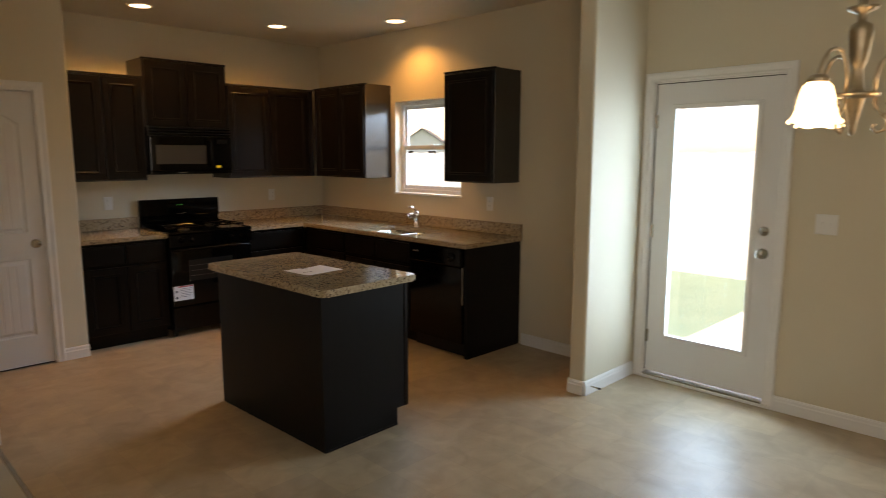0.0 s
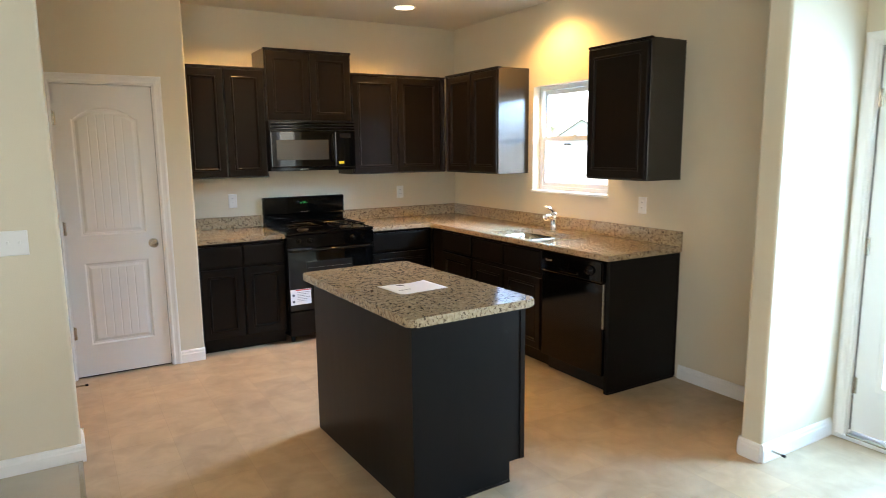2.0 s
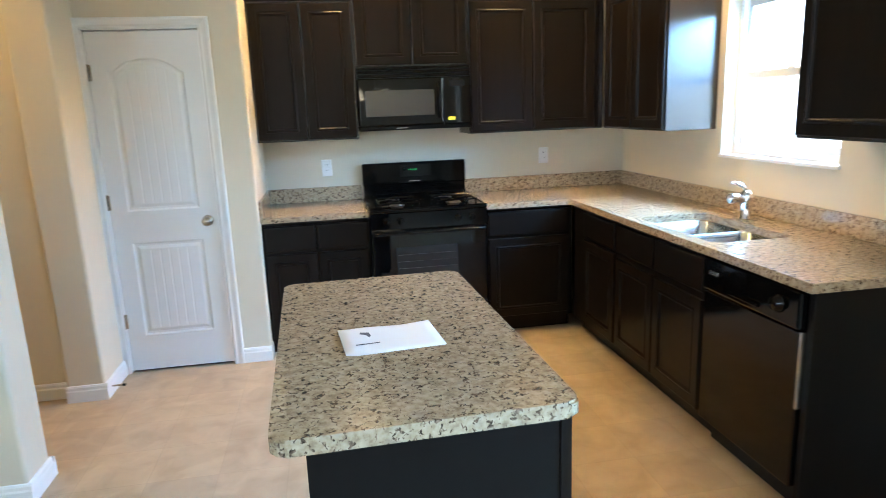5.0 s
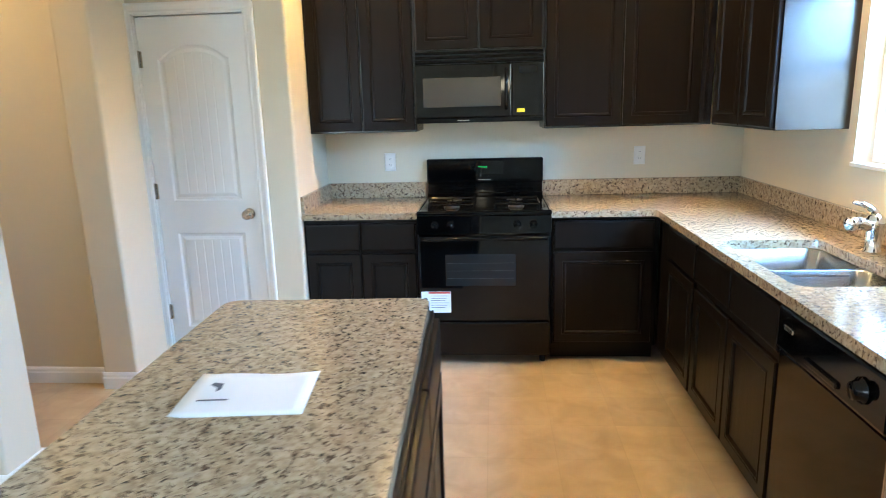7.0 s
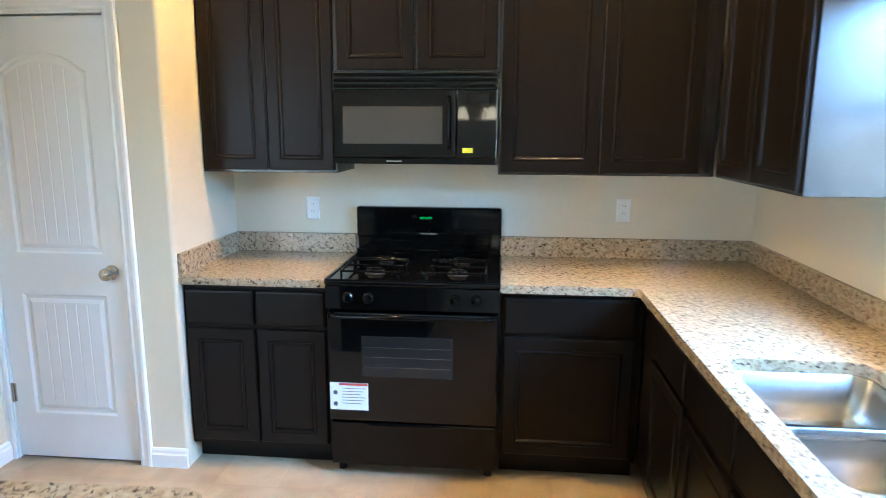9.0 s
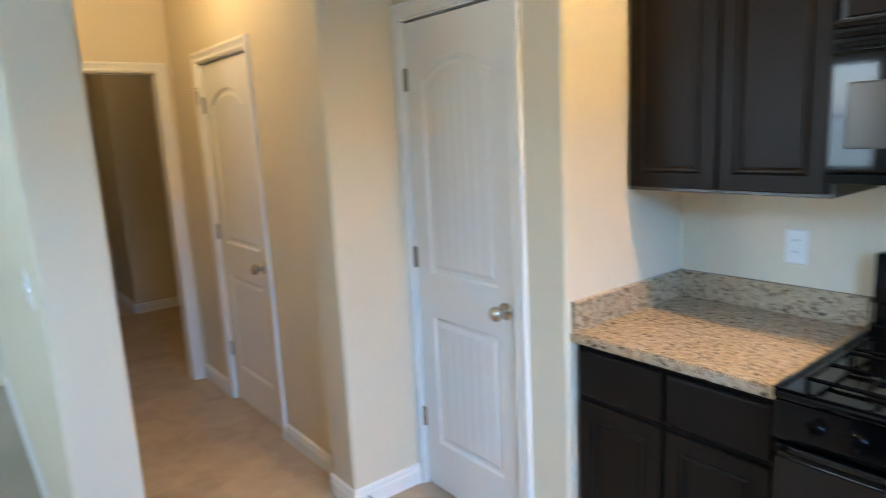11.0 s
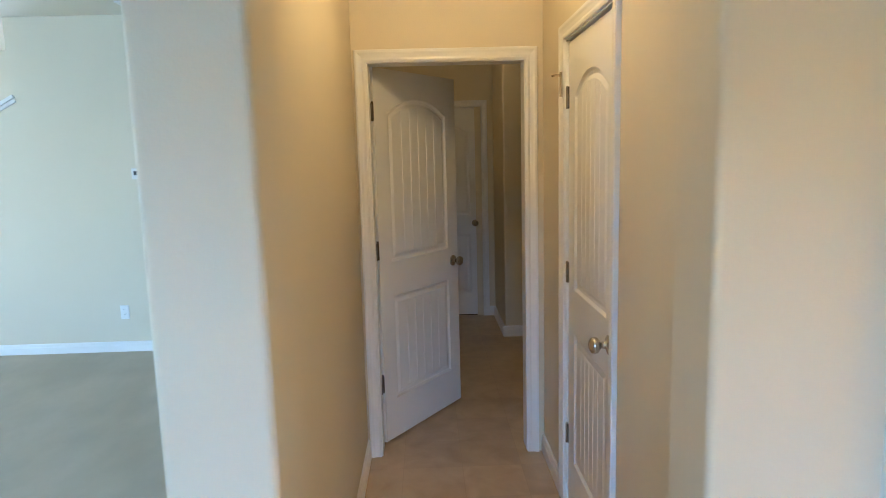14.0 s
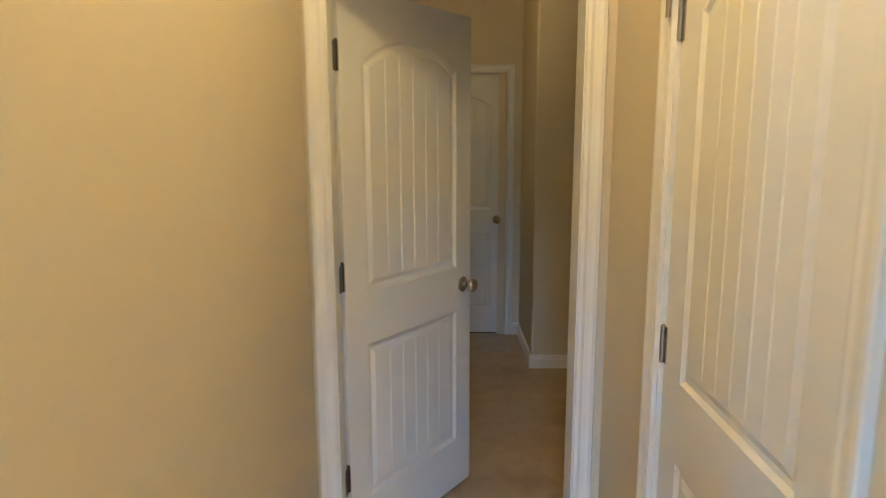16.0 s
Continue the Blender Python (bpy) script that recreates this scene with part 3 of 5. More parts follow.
# ---- patio door and windows ----
def patio_door():
    """Full-glass white exterior door. Local x runs along the wall towards -y in the world; -y faces the room."""
    d = root("door_patio", pose(XW, 1.94, 0, 0, 0, -90), "white exterior door with full-height glass, closed", "door", kind="structure")
    w, h = 0.84, 2.065
    for a in ((0, 0.014, 0, 0.14, 0.0, h), (w - 0.014, w, 0, 0.14, 0.0, h), (0.014, w - 0.014, 0, 0.14, h - 0.014, h)):
        part("jamb", boxes(a, bevel=0.001), TRIM, d)
    casing(d, 0.006, w - 0.006, h - 0.006, 0.0, 0.062)
    part("sill", boxes((0.014, w - 0.014, -0.02, 0.16, 0.0, 0.035), bevel=0.005), STEEL, d, "aluminium door sill")
    part("sill_trim", boxes((-0.05, w + 0.05, -0.022, -0.002, 0.0, 0.022), bevel=0.004), TRIM, d)
    x0, x1, z0, z1 = 0.018, w - 0.018, 0.045, h - 0.018
    g0, g1, b0, b1 = 0.150, 0.685, 0.318, 1.885
    leaf = part("door_leaf", boxes((x0, g0, 0.02, 0.064, z0, z1), (g1, x1, 0.02, 0.064, z0, z1), (g0, g1, 0.02, 0.064, z0, b0), (g0, g1, 0.02, 0.064, b1, z1)), DOORPAINT, d)
    for a in ((g0 - 0.025, g0 + 0.008, 0.008, 0.02, b0 - 0.025, b1 + 0.025), (g1 - 0.008, g1 + 0.025, 0.008, 0.02, b0 - 0.025, b1 + 0.025), (g0 + 0.008, g1 - 0.008, 0.008, 0.02, b0 - 0.025, b0 + 0.008), (g0 + 0.008, g1 - 0.008, 0.008, 0.02, b1 - 0.008, b1 + 0.025)):
        part("glazing_bead", boxes(a, bevel=0.004), TRIM, leaf)
    pane = part("pane", boxes((g0, g1, 0.038, 0.044, b0, b1)), GLASS, leaf, "clear glass")
    pane.visible_shadow = False
    part("deadbolt", lathe(((0.030, 0), (0.030, 0.008), (0.024, 0.014), (0.010, 0.016), (0.009, 0.028), (0.002, 0.029)), pose(x1 - 0.06, 0.02, 1.11, 90)), NICKEL, leaf, "satin nickel deadbolt turn", True)
    part("door_knob", lathe(((0.033, 0), (0.034, 0.006), (0.013, 0.012), (0.011, 0.03), (0.026, 0.042), (0.029, 0.052), (0.026, 0.062), (0.002, 0.071)), pose(x1 - 0.06, 0.02, 0.97, 90)), NICKEL, leaf, "satin nickel round knob", True)
    # gap round the leaf gets its shade line from thin dark strips
    part("gap_shade_strip", boxes((0.0142, 0.0185, 0.0165, 0.0196, 0.05, h - 0.022), (w - 0.0185, w - 0.0142, 0.0165, 0.0196, 0.05, h - 0.018), (0.0142, w - 0.0142, 0.0165, 0.0196, h - 0.018, h - 0.0142)), GAPSHADE_PLASTIC, d, "dark strip drawn for the shaded door gap")
    hinges(d, 0.016, 0.018, (0.30, 1.05, 1.80))


patio_door()


def sash_window(name, m, w, h, depth, label, rail=0.5, jamb_mat=PAINT):
    """Single-hung vinyl window set deep in its opening. Local x along the wall, z from the opening's bottom, -y faces the room."""
    d = root(name, m, label, "window", kind="structure")
    f0 = depth - 0.06
    part("window_sill", boxes((-0.012, w + 0.012, -0.012, f0, -0.012, 0.006), bevel=0.003), TRIM, d)
    fr = 0.035
    for a in ((0, fr, f0, depth, 0.006, h), (w - fr, w, f0, depth, 0.006, h), (fr, w - fr, f0, depth, 0.006, 0.006 + fr), (fr, w - fr, f0, depth, h - fr, h)):
        part("window_frame", boxes(a, bevel=0.003), VINYLWHITE, d)
    mid = h * rail
    for z0, z1, y in ((0.006 + fr, mid + 0.02, f0 + 0.008), (mid - 0.02, h - fr, f0 + 0.03)):
        s = part("sash", boxes((fr, fr + 0.03, y, y + 0.02, z0, z1), (w - fr - 0.03, w - fr, y, y + 0.02, z0, z1), (fr + 0.03, w - fr - 0.03, y, y + 0.02, z0, z0 + 0.035), (fr + 0.03, w - fr - 0.03, y, y + 0.02, z1 - 0.035, z1)), VINYLWHITE, d)
        p = part("pane", boxes((fr + 0.03, w - fr - 0.03, y + 0.008, y + 0.012, z0 + 0.035, z1 - 0.035)), GLASS, s, "clear glass")
        p.visible_shadow = False
    part("sash_lock", boxes((w / 2 - 0.025, w / 2 + 0.025, f0 - 0.004, f0 + 0.008, mid + 0.018, mid + 0.032), bevel=0.003), VINYLWHITE, d)
    return d


sash_window("window_kitchen", pose(XW, 4.63, 1.205, 0, 0, -90), 0.885, 0.875, 0.135, "white vinyl single-hung window over the sink")
# dining and living-room windows are out of view, built to hold fill lamps
sash_window("window_dining_added", pose(XW, -0.1, 0.75, 0, 0, -90), 1.3, 1.45, 0.14, "unseen white vinyl single-hung window added by the dining space for fill light")
for x in REAR:
    sash_window("window_living", pose(x + 0.65, -2.5, 0.75, 0, 0, 180), 1.3, 1.5, 0.12, "unseen white vinyl single-hung window of the living room, holds a fill lamp")
sash_window("window_stair", pose(-5.18, -1.34, 1.45, 0, 0, 90), 0.92, 1.05, 0.12, "white vinyl window lighting the stair")

# ---- kitchen cabinets ----
DOOR_RINGS = ((0.0, 0.004), (0.004, 0.0), (0.049, 0.0), (0.051, 0.003), (0.054, 0.0005), (0.058, -0.0015), (0.063, -0.0012), (0.067, 0.002), (0.071, 0.0095))
SLAB_RINGS = ((0.0, 0.005), (0.005, 0.001), (0.012, 0.0))


def cabinet(name, m, w, d, h, fronts, label, toe=0.0, left_side=True, crown=False):
    """Face-frame cabinet. Local: x along the front, front face at y = 0, back at y = d. fronts: (kind, x0, x1, z0, z1)."""
    c = root(name, m, label, "cabinet", "kitchen cabinets")
    if toe:
        part("body", boxes((0, w, 0.0, d, toe, h)), ESPRESSO, c)
        part("toe_kick", boxes((0.0, w, 0.07, d, 0, toe)), ESPRESSO, c)
    else:
        part("body", boxes((0, w, 0.0, d, 0, h), bevel=0.0015, seg=1), LAMINATE, c)
    if crown:
        part("top_bead", boxes((-0.004, w + 0.004, -0.010, 0.02, h - 0.012, h + 0.004), bevel=0.004), ESPRESSO, c)
    for kind, x0, x1, z0, z1 in fronts:
        bm = raised(x1 - x0, z1 - z0, 0.019, DOOR_RINGS if kind == "door" else SLAB_RINGS, x0, z0)
        o = part("door" if kind == "door" else "drawer_front", bm, ESPRESSO, c)
        o.location = (0, -0.0195, 0)
    return c


def doors(x0, x1, z0, z1, n, gap=0.012, edge=0.012):
    w = (x1 - x0 - 2 * edge - (n - 1) * gap) / n
    return [("door", x0 + edge + k * (w + gap), x0 + edge + k * (w + gap) + w, z0, z1) for k in range(n)]


def drawers(x0, x1, z0, z1, n, gap=0.012, edge=0.012):
    return [("drawer", *f[1:]) for f in doors(x0, x1, z0, z1, n, gap, edge)]


UF, UB, UH = 5.565, 1.352, 0.875        # face of the wall cabinets, their bottom and height
BF, BH = 5.285, 0.870                  # face of the floor cabinets along the range wall
UD = YR - UF
cabinet("wall_cabinet", (1.331, UF, UB), 0.654, UD, UH, doors(0, 0.654, 0.012, UH - 0.022, 2), "espresso wall cabinet with two doors beside the microwave", crown=True)
cabinet("wall_cabinet", (1.986, UF - 0.012, 1.805), 0.748, UD + 0.012, 0.583, doors(0, 0.748, 0.012, 0.561, 2), "espresso wall cabinet with two doors above the microwave", crown=True)
cabinet("wall_cabinet", (2.735, UF, UB), 0.96, UD, UH, doors(0, 0.90, 0.012, UH - 0.022, 2), "espresso wall cabinet with two doors in the corner", crown=True)
cabinet("wall_cabinet", pose(3.695, UF - 0.022, UB, 0, 0, -90), UF - 0.022 - 4.694, XW - 3.695, UH + 0.012, doors(0.05, UF - 0.022 - 4.694, 0.012, UH - 0.010, 2), "espresso wall cabinet with two doors beside the window", crown=True)
cabinet("wall_cabinet", pose(3.695, 3.632, UB, 0, 0, -90), 0.545, XW - 3.695, UH + 0.015, doors(0, 0.545, 0.012, UH - 0.007, 1), "espresso single-door wall cabinet beyond the window", crown=True)

ZD0, ZD1, ZO0, ZO1 = 0.125, 0.667, 0.687, 0.847
cabinet("base_cabinet", (1.331, BF, 0), 0.666, YR - BF, BH, doors(0, 0.666, ZD0, ZD1, 2) + drawers(0, 0.666, ZO0, ZO1, 2), "espresso base cabinet with two drawers and two doors", 0.1)
cabinet("base_cabinet", (2.765, BF, 0), 0.60, YR - BF, BH, doors(0, 0.58, ZD0, ZD1, 1) + drawers(0, 0.58, ZO0, ZO1, 1), "espresso base cabinet with drawer and door by the range", 0.1)
XB = 3.372
cabinet("base_cabinet", pose(XB, BF - 0.02, 0, 0, 0, -90), BF - 0.02 - 4.60, XW - XB, BH, doors(0.19, BF - 0.02 - 4.60, ZD0, ZD1, 1) + drawers(0.19, BF - 0.02 - 4.60, ZO0, ZO1, 1), "espresso corner base cabinet under the granite counter", 0.1)
cabinet("sink_base_cabinet", pose(XB, 4.60, 0, 0, 0, -90), 0.895, XW - XB, 0.66, doors(0, 0.895, ZD0, 0.65, 2), "espresso sink base cabinet with two doors", 0.1)
sb = bpy.data.objects["sink_base_cabinet"]
part("apron", boxes((0, 0.895, 0.0, 0.02, 0.66, BH)), ESPRESSO, sb)
part("apron_side", boxes((0, 0.018, 0.02, XW - XB, 0.66, BH)), ESPRESSO, sb)
for k, f in enumerate(drawers(0, 0.895, ZO0, ZO1, 2)):
    o = part("drawer_front", raised(f[2] - f[1], f[4] - f[3], 0.019, SLAB_RINGS, f[1], f[3]), ESPRESSO, sb)
    o.location = (0, -0.0195, 0)
ep = root("end_panel", (XB, 3.062, 0), "espresso end panel beside the dishwasher", "cabinet panel")
part("panel", boxes((-0.004, XW - 0.004 - XB, 0.0, 0.028, 0.0, BH), bevel=0.0015, seg=1), PANEL, ep)
part("shoe_moulding", boxes((0.0, XW - 0.020 - XB, -0.008, 0.0, 0.0, 0.012), bevel=0.003), ESPRESSO, ep)
part("scribe_strip", boxes((XW - 0.022 - XB, XW - 0.003 - XB, -0.004, 0.0, 0.012, BH), bevel=0.001, seg=1), ESPRESSO, ep)


# ---- granite counters ----
def rounded(pts, radii, n=6):
    """An outline with its corners rounded."""
    out, k = [], len(pts)
    for i in range(k):
        p, a, b, r = Vector(pts[i]), Vector(pts[i - 1]), Vector(pts[(i + 1) % k]), radii[i]
        if r <= 0:
            out.append(tuple(p))
            continue
        u, v = (a - p).normalized(), (b - p).normalized()
        for q in range(n + 1):
            s = q / n
            w = (1 - s) ** 2 * (p + u * r) + 2 * s * (1 - s) * p + s ** 2 * (p + v * r)
            out.append(tuple(w))
    return out


def stone(name, pts, z0, z1, bevel=0.004):
    bm = slab(pts, z0, z1)
    if bevel:
        es = [e for e in bm.edges if abs(e.verts[0].co.z - e.verts[1].co.z) < 1e-6]
        bmesh.ops.bevel(bm, geom=es, offset=bevel, segments=2, affect="EDGES")
    return bm


CT = 0.908
CF, CX = 5.245, 3.335                 # front edges of the counter
ct_left = root("countertop", (1.3305, 5.5, CT), "polished speckled beige granite counter beside the range", "countertop")
L = lambda pts: [(x - 1.3305, y - 5.5) for x, y in pts]
part("top", stone("top", L([(1.3305, CF), (2.0, CF), (2.0, YR - 0.001), (1.3305, YR - 0.001)]), -0.036, 0), GRANITE, ct_left)
part("backsplash", boxes((0.022, 0.66, YR - 0.022 - 5.5, YR - 0.001 - 5.5, 0.0005, 0.102), bevel=0.002), GRANITE, ct_left)
part("side_splash", boxes((0.0, 0.02, CF + 0.004 - 5.5, YR - 0.001 - 5.5, 0.0005, 0.102), bevel=0.002), GRANITE, ct_left)
ct = root("countertop", (XW, YR, CT), "polished speckled beige granite counter with undermount sink cutout", "countertop")
SX0, SX1, SY0, SY1 = 3.40, 3.80, 3.72, 4.43
Q = lambda pts: [(x - XW, y - YR) for x, y in pts]
bm = slab(rounded(Q([(2.758, CF), (CX, CF), (CX, SY1), (XW - 0.001, SY1), (XW - 0.001, YR - 0.001), (2.758, YR - 0.001)]), (0, 0.03, 0, 0, 0, 0)), -0.036, 0)
slab(Q([(CX, 3.045), (XW - 0.001, 3.045), (XW - 0.001, SY0), (CX, SY0)]), -0.036, 0, bm)
n = 8


def arc(cx, cy, a0, r=0.055):
    return [(cx + r * math.cos(a0 + 1.5708 * k / n), cy + r * math.sin(a0 + 1.5708 * k / n)) for k in range(n + 1)]


r = 0.055
slab(Q([(CX, SY0), (SX0 + r, SY0)] + arc(SX0 + r, SY0 + r, -1.5708)[::-1][-1:] + [(SX0 + r - r * math.sin(1.5708 * k / n), SY0 + r - r * math.cos(1.5708 * k / n)) for k in range(1, n + 1)] +
       [(SX0 + r - r * math.cos(1.5708 * k / n), SY1 - r + r * math.sin(1.5708 * k / n)) for k in range(0, n + 1)] + [(CX, SY1)]), -0.036, 0, bm)
slab(Q([(XW - 0.001, SY0), (XW - 0.001, SY1)] + [(SX1 - r + r * math.sin(1.5708 * k / n), SY1 - r + r * math.cos(1.5708 * k / n)) for k in range(0, n + 1)] +
       [(SX1 - r + r * math.cos(1.5708 * k / n), SY0 + r - r * math.sin(1.5708 * k / n)) for k in range(0, n + 1)]), -0.036, 0, bm)
part("top", bm, GRANITE, ct)
part("backsplash", boxes((2.758 - XW, -0.002, -0.022, -0.001, 0.0005, 0.102), bevel=0.002), GRANITE, ct)
part("backsplash", boxes((-0.022, -0.001, 3.045 - YR, -0.0225, 0.0005, 0.102), bevel=0.002), GRANITE, ct)


def sink():
    s = root("kitchen_sink", (3.6, 4.075, 0.871), "double-bowl stainless undermount sink in the granite counter", "sink")
    for y0, y1 in ((-0.350, -0.012), (0.012, 0.350)):
        bm = bmesh.new()
        loops = []
        for inset, z in ((-0.006, 0.0), (0.0, -0.004), (0.010, -0.12), (0.03, -0.17), (0.06, -0.18)):
            pts = rounded([(-0.20 + inset, y0 + inset), (0.20 - inset, y0 + inset), (0.20 - inset, y1 - inset), (-0.20 + inset, y1 - inset)], (0.06,) * 4, 6)
            loops.append([bm.verts.new((x, y, z)) for x, y in pts])
        for a, b in zip(loops, loops[1:]):
            for k in range(len(a)):
                bm.faces.new((a[k], a[(k + 1) % len(a)], b[(k + 1) % len(a)], b[k]))
        bm.faces.new(loops[-1])
        bowl = part("bowl", bm, STEEL, s, "brushed stainless bowl", True)
        part("drain", lathe(((0.045, 0), (0.045, 0.003), (0.036, 0.004), (0.03, -0.001), (0.002, -0.001)), Matrix.Translation((0.02, (y0 + y1) / 2, -0.18))), CHROME, bowl)
    part("divider", boxes((-0.19, 0.19, -0.014, 0.014, -0.03, -0.012), bevel=0.006), STEEL, s)


sink()


def faucet():
    f = root("faucet", (3.885, 4.19, CT), "polished chrome single-lever faucet behind the sink", "faucet")
    part("base", lathe(((0.033, 0), (0.033, 0.006), (0.028, 0.012), (0.028, 0.06), (0.031, 0.09), (0.033, 0.12), (0.029, 0.138), (0.016, 0.150), (0.001, 0.152)), n=24), CHROME, f, smooth=True)
    part("spout", tube([(0, 0, 0.090), (-0.03, 0.0, 0.108), (-0.055, 0.0, 0.116), (-0.075, 0.0, 0.116)], (0.024, 0.023, 0.022, 0.024), 14), CHROME, f, smooth=True)
    part("spray_head", lathe(((0.014, -0.004), (0.025, 0.004), (0.028, 0.02), (0.026, 0.038), (0.014, 0.046), (0.001, 0.048)), pose(-0.080, 0, 0.092, 0, -14, 0)), CHROME, f, smooth=True)
    part("lever", tube([(0, 0, 0.142), (-0.012, 0.006, 0.165), (-0.045, 0.010, 0.184), (-0.082, 0.014, 0.194)], (0.018, 0.014, 0.010, 0.007), 10), CHROME, f, smooth=True)


faucet()


def island():
    i = root("kitchen_island", pose(1.92, 3.011, 0, 0, 0, 1.8), "espresso kitchen island with rounded granite top", "kitchen island")
    x0, x1, y0, y1 = -0.248, 0.342, -0.481, 0.589
    part("body", boxes((x0, x1, y0, y1, 0.1, 0.869)), ESPRESSO, i)
    part("toe_kick", boxes((x0, x1 - 0.075, y0, y1, 0.0, 0.1)), ESPRESSO, i)
    part("end_panel", boxes((x0 - 0.004, x1 - 0.078, y0 - 0.010, y0, 0.0, 0.8685), (x1 - 0.078, x1 + 0.002, y0 - 0.010, y0, 0.1, 0.8685)), PANEL, i)
    part("back_panel", boxes((x0 - 0.010, x0, y0 - 0.010, y1, 0.0, 0.8685)), PANEL, i)
    part("corner_trim", boxes((x1 - 0.02, x1 + 0.008, y0 - 0.016, y0 - 0.010, 0.1, 0.868), bevel=0.002), ESPRESSO, i)
    part("shoe_moulding", boxes((x0 - 0.01, x1 - 0.08, y0 - 0.018, y0 - 0.010, 0.0, 0.012), bevel=0.003), ESPRESSO, i)
    fr = pose(x1, y0, 0, 0, 0, 90)
    for kind, a, b, c, d in doors(0, y1 - y0, ZD0, ZD1, 2) + drawers(0, y1 - y0, ZO0, ZO1, 2):
        o = part("door" if kind == "door" else "drawer_front", raised(b - a, d - c, 0.019, DOOR_RINGS if kind == "door" else SLAB_RINGS, a, c), ESPRESSO, i)
        o.matrix_local = fr @ Matrix.Translation((0, -0.0195, 0))
    part("granite_top", stone("top", rounded([(-0.325, -0.599), (0.330, -0.599), (0.330, 0.599), (-0.325, 0.599)], (0.035,) * 4), 0.870, 0.908, 0.006), GRANITE, i, "polished speckled beige granite top")


island()

paper = root("paper_sheet", pose(1.905, 2.92, CT + 0.0005, 0, 0, 5), "white printed sheet lying on the island", "paper")
bm = bmesh.new()
cols = [[bm.verts.new((-0.135 + 0.27 * a / 10, -0.104 + 0.208 * b / 8, 0.002 + 0.0025 * math.sin(a * 0.7) * (b / 8) ** 2 + (0.004 if a == 0 else 0))) for b in range(9)] for a in range(11)]
for a in range(10):
    for b in range(8):
        bm.faces.new((cols[a][b], cols[a + 1][b], cols[a + 1][b + 1], cols[a][b + 1]))
pm = bmesh.ops.extrude_face_region(bm, geom=bm.faces[:])
bmesh.ops.translate(bm, vec=(0, 0, -0.0012), verts=[v for v in pm["geom"] if isinstance(v, bmesh.types.BMVert)])
part("sheet", bm, PAPER, paper, smooth=True)
mark = part("print_mark", prism([(-0.080, -0.012), (-0.058, -0.005), (-0.055, 0.022), (-0.062, 0.035), (-0.067, 0.014), (-0.084, 0.0)], 0.0062, 0.0066), INK, paper)
mark.matrix_local = Matrix.Translation((0.0, 0.01, 0.0125)) @ pose(0, 0, 0, 90)
part("print_line", boxes((-0.10, -0.035, -0.038, -0.033, 0.0048, 0.0054)), INK, paper)


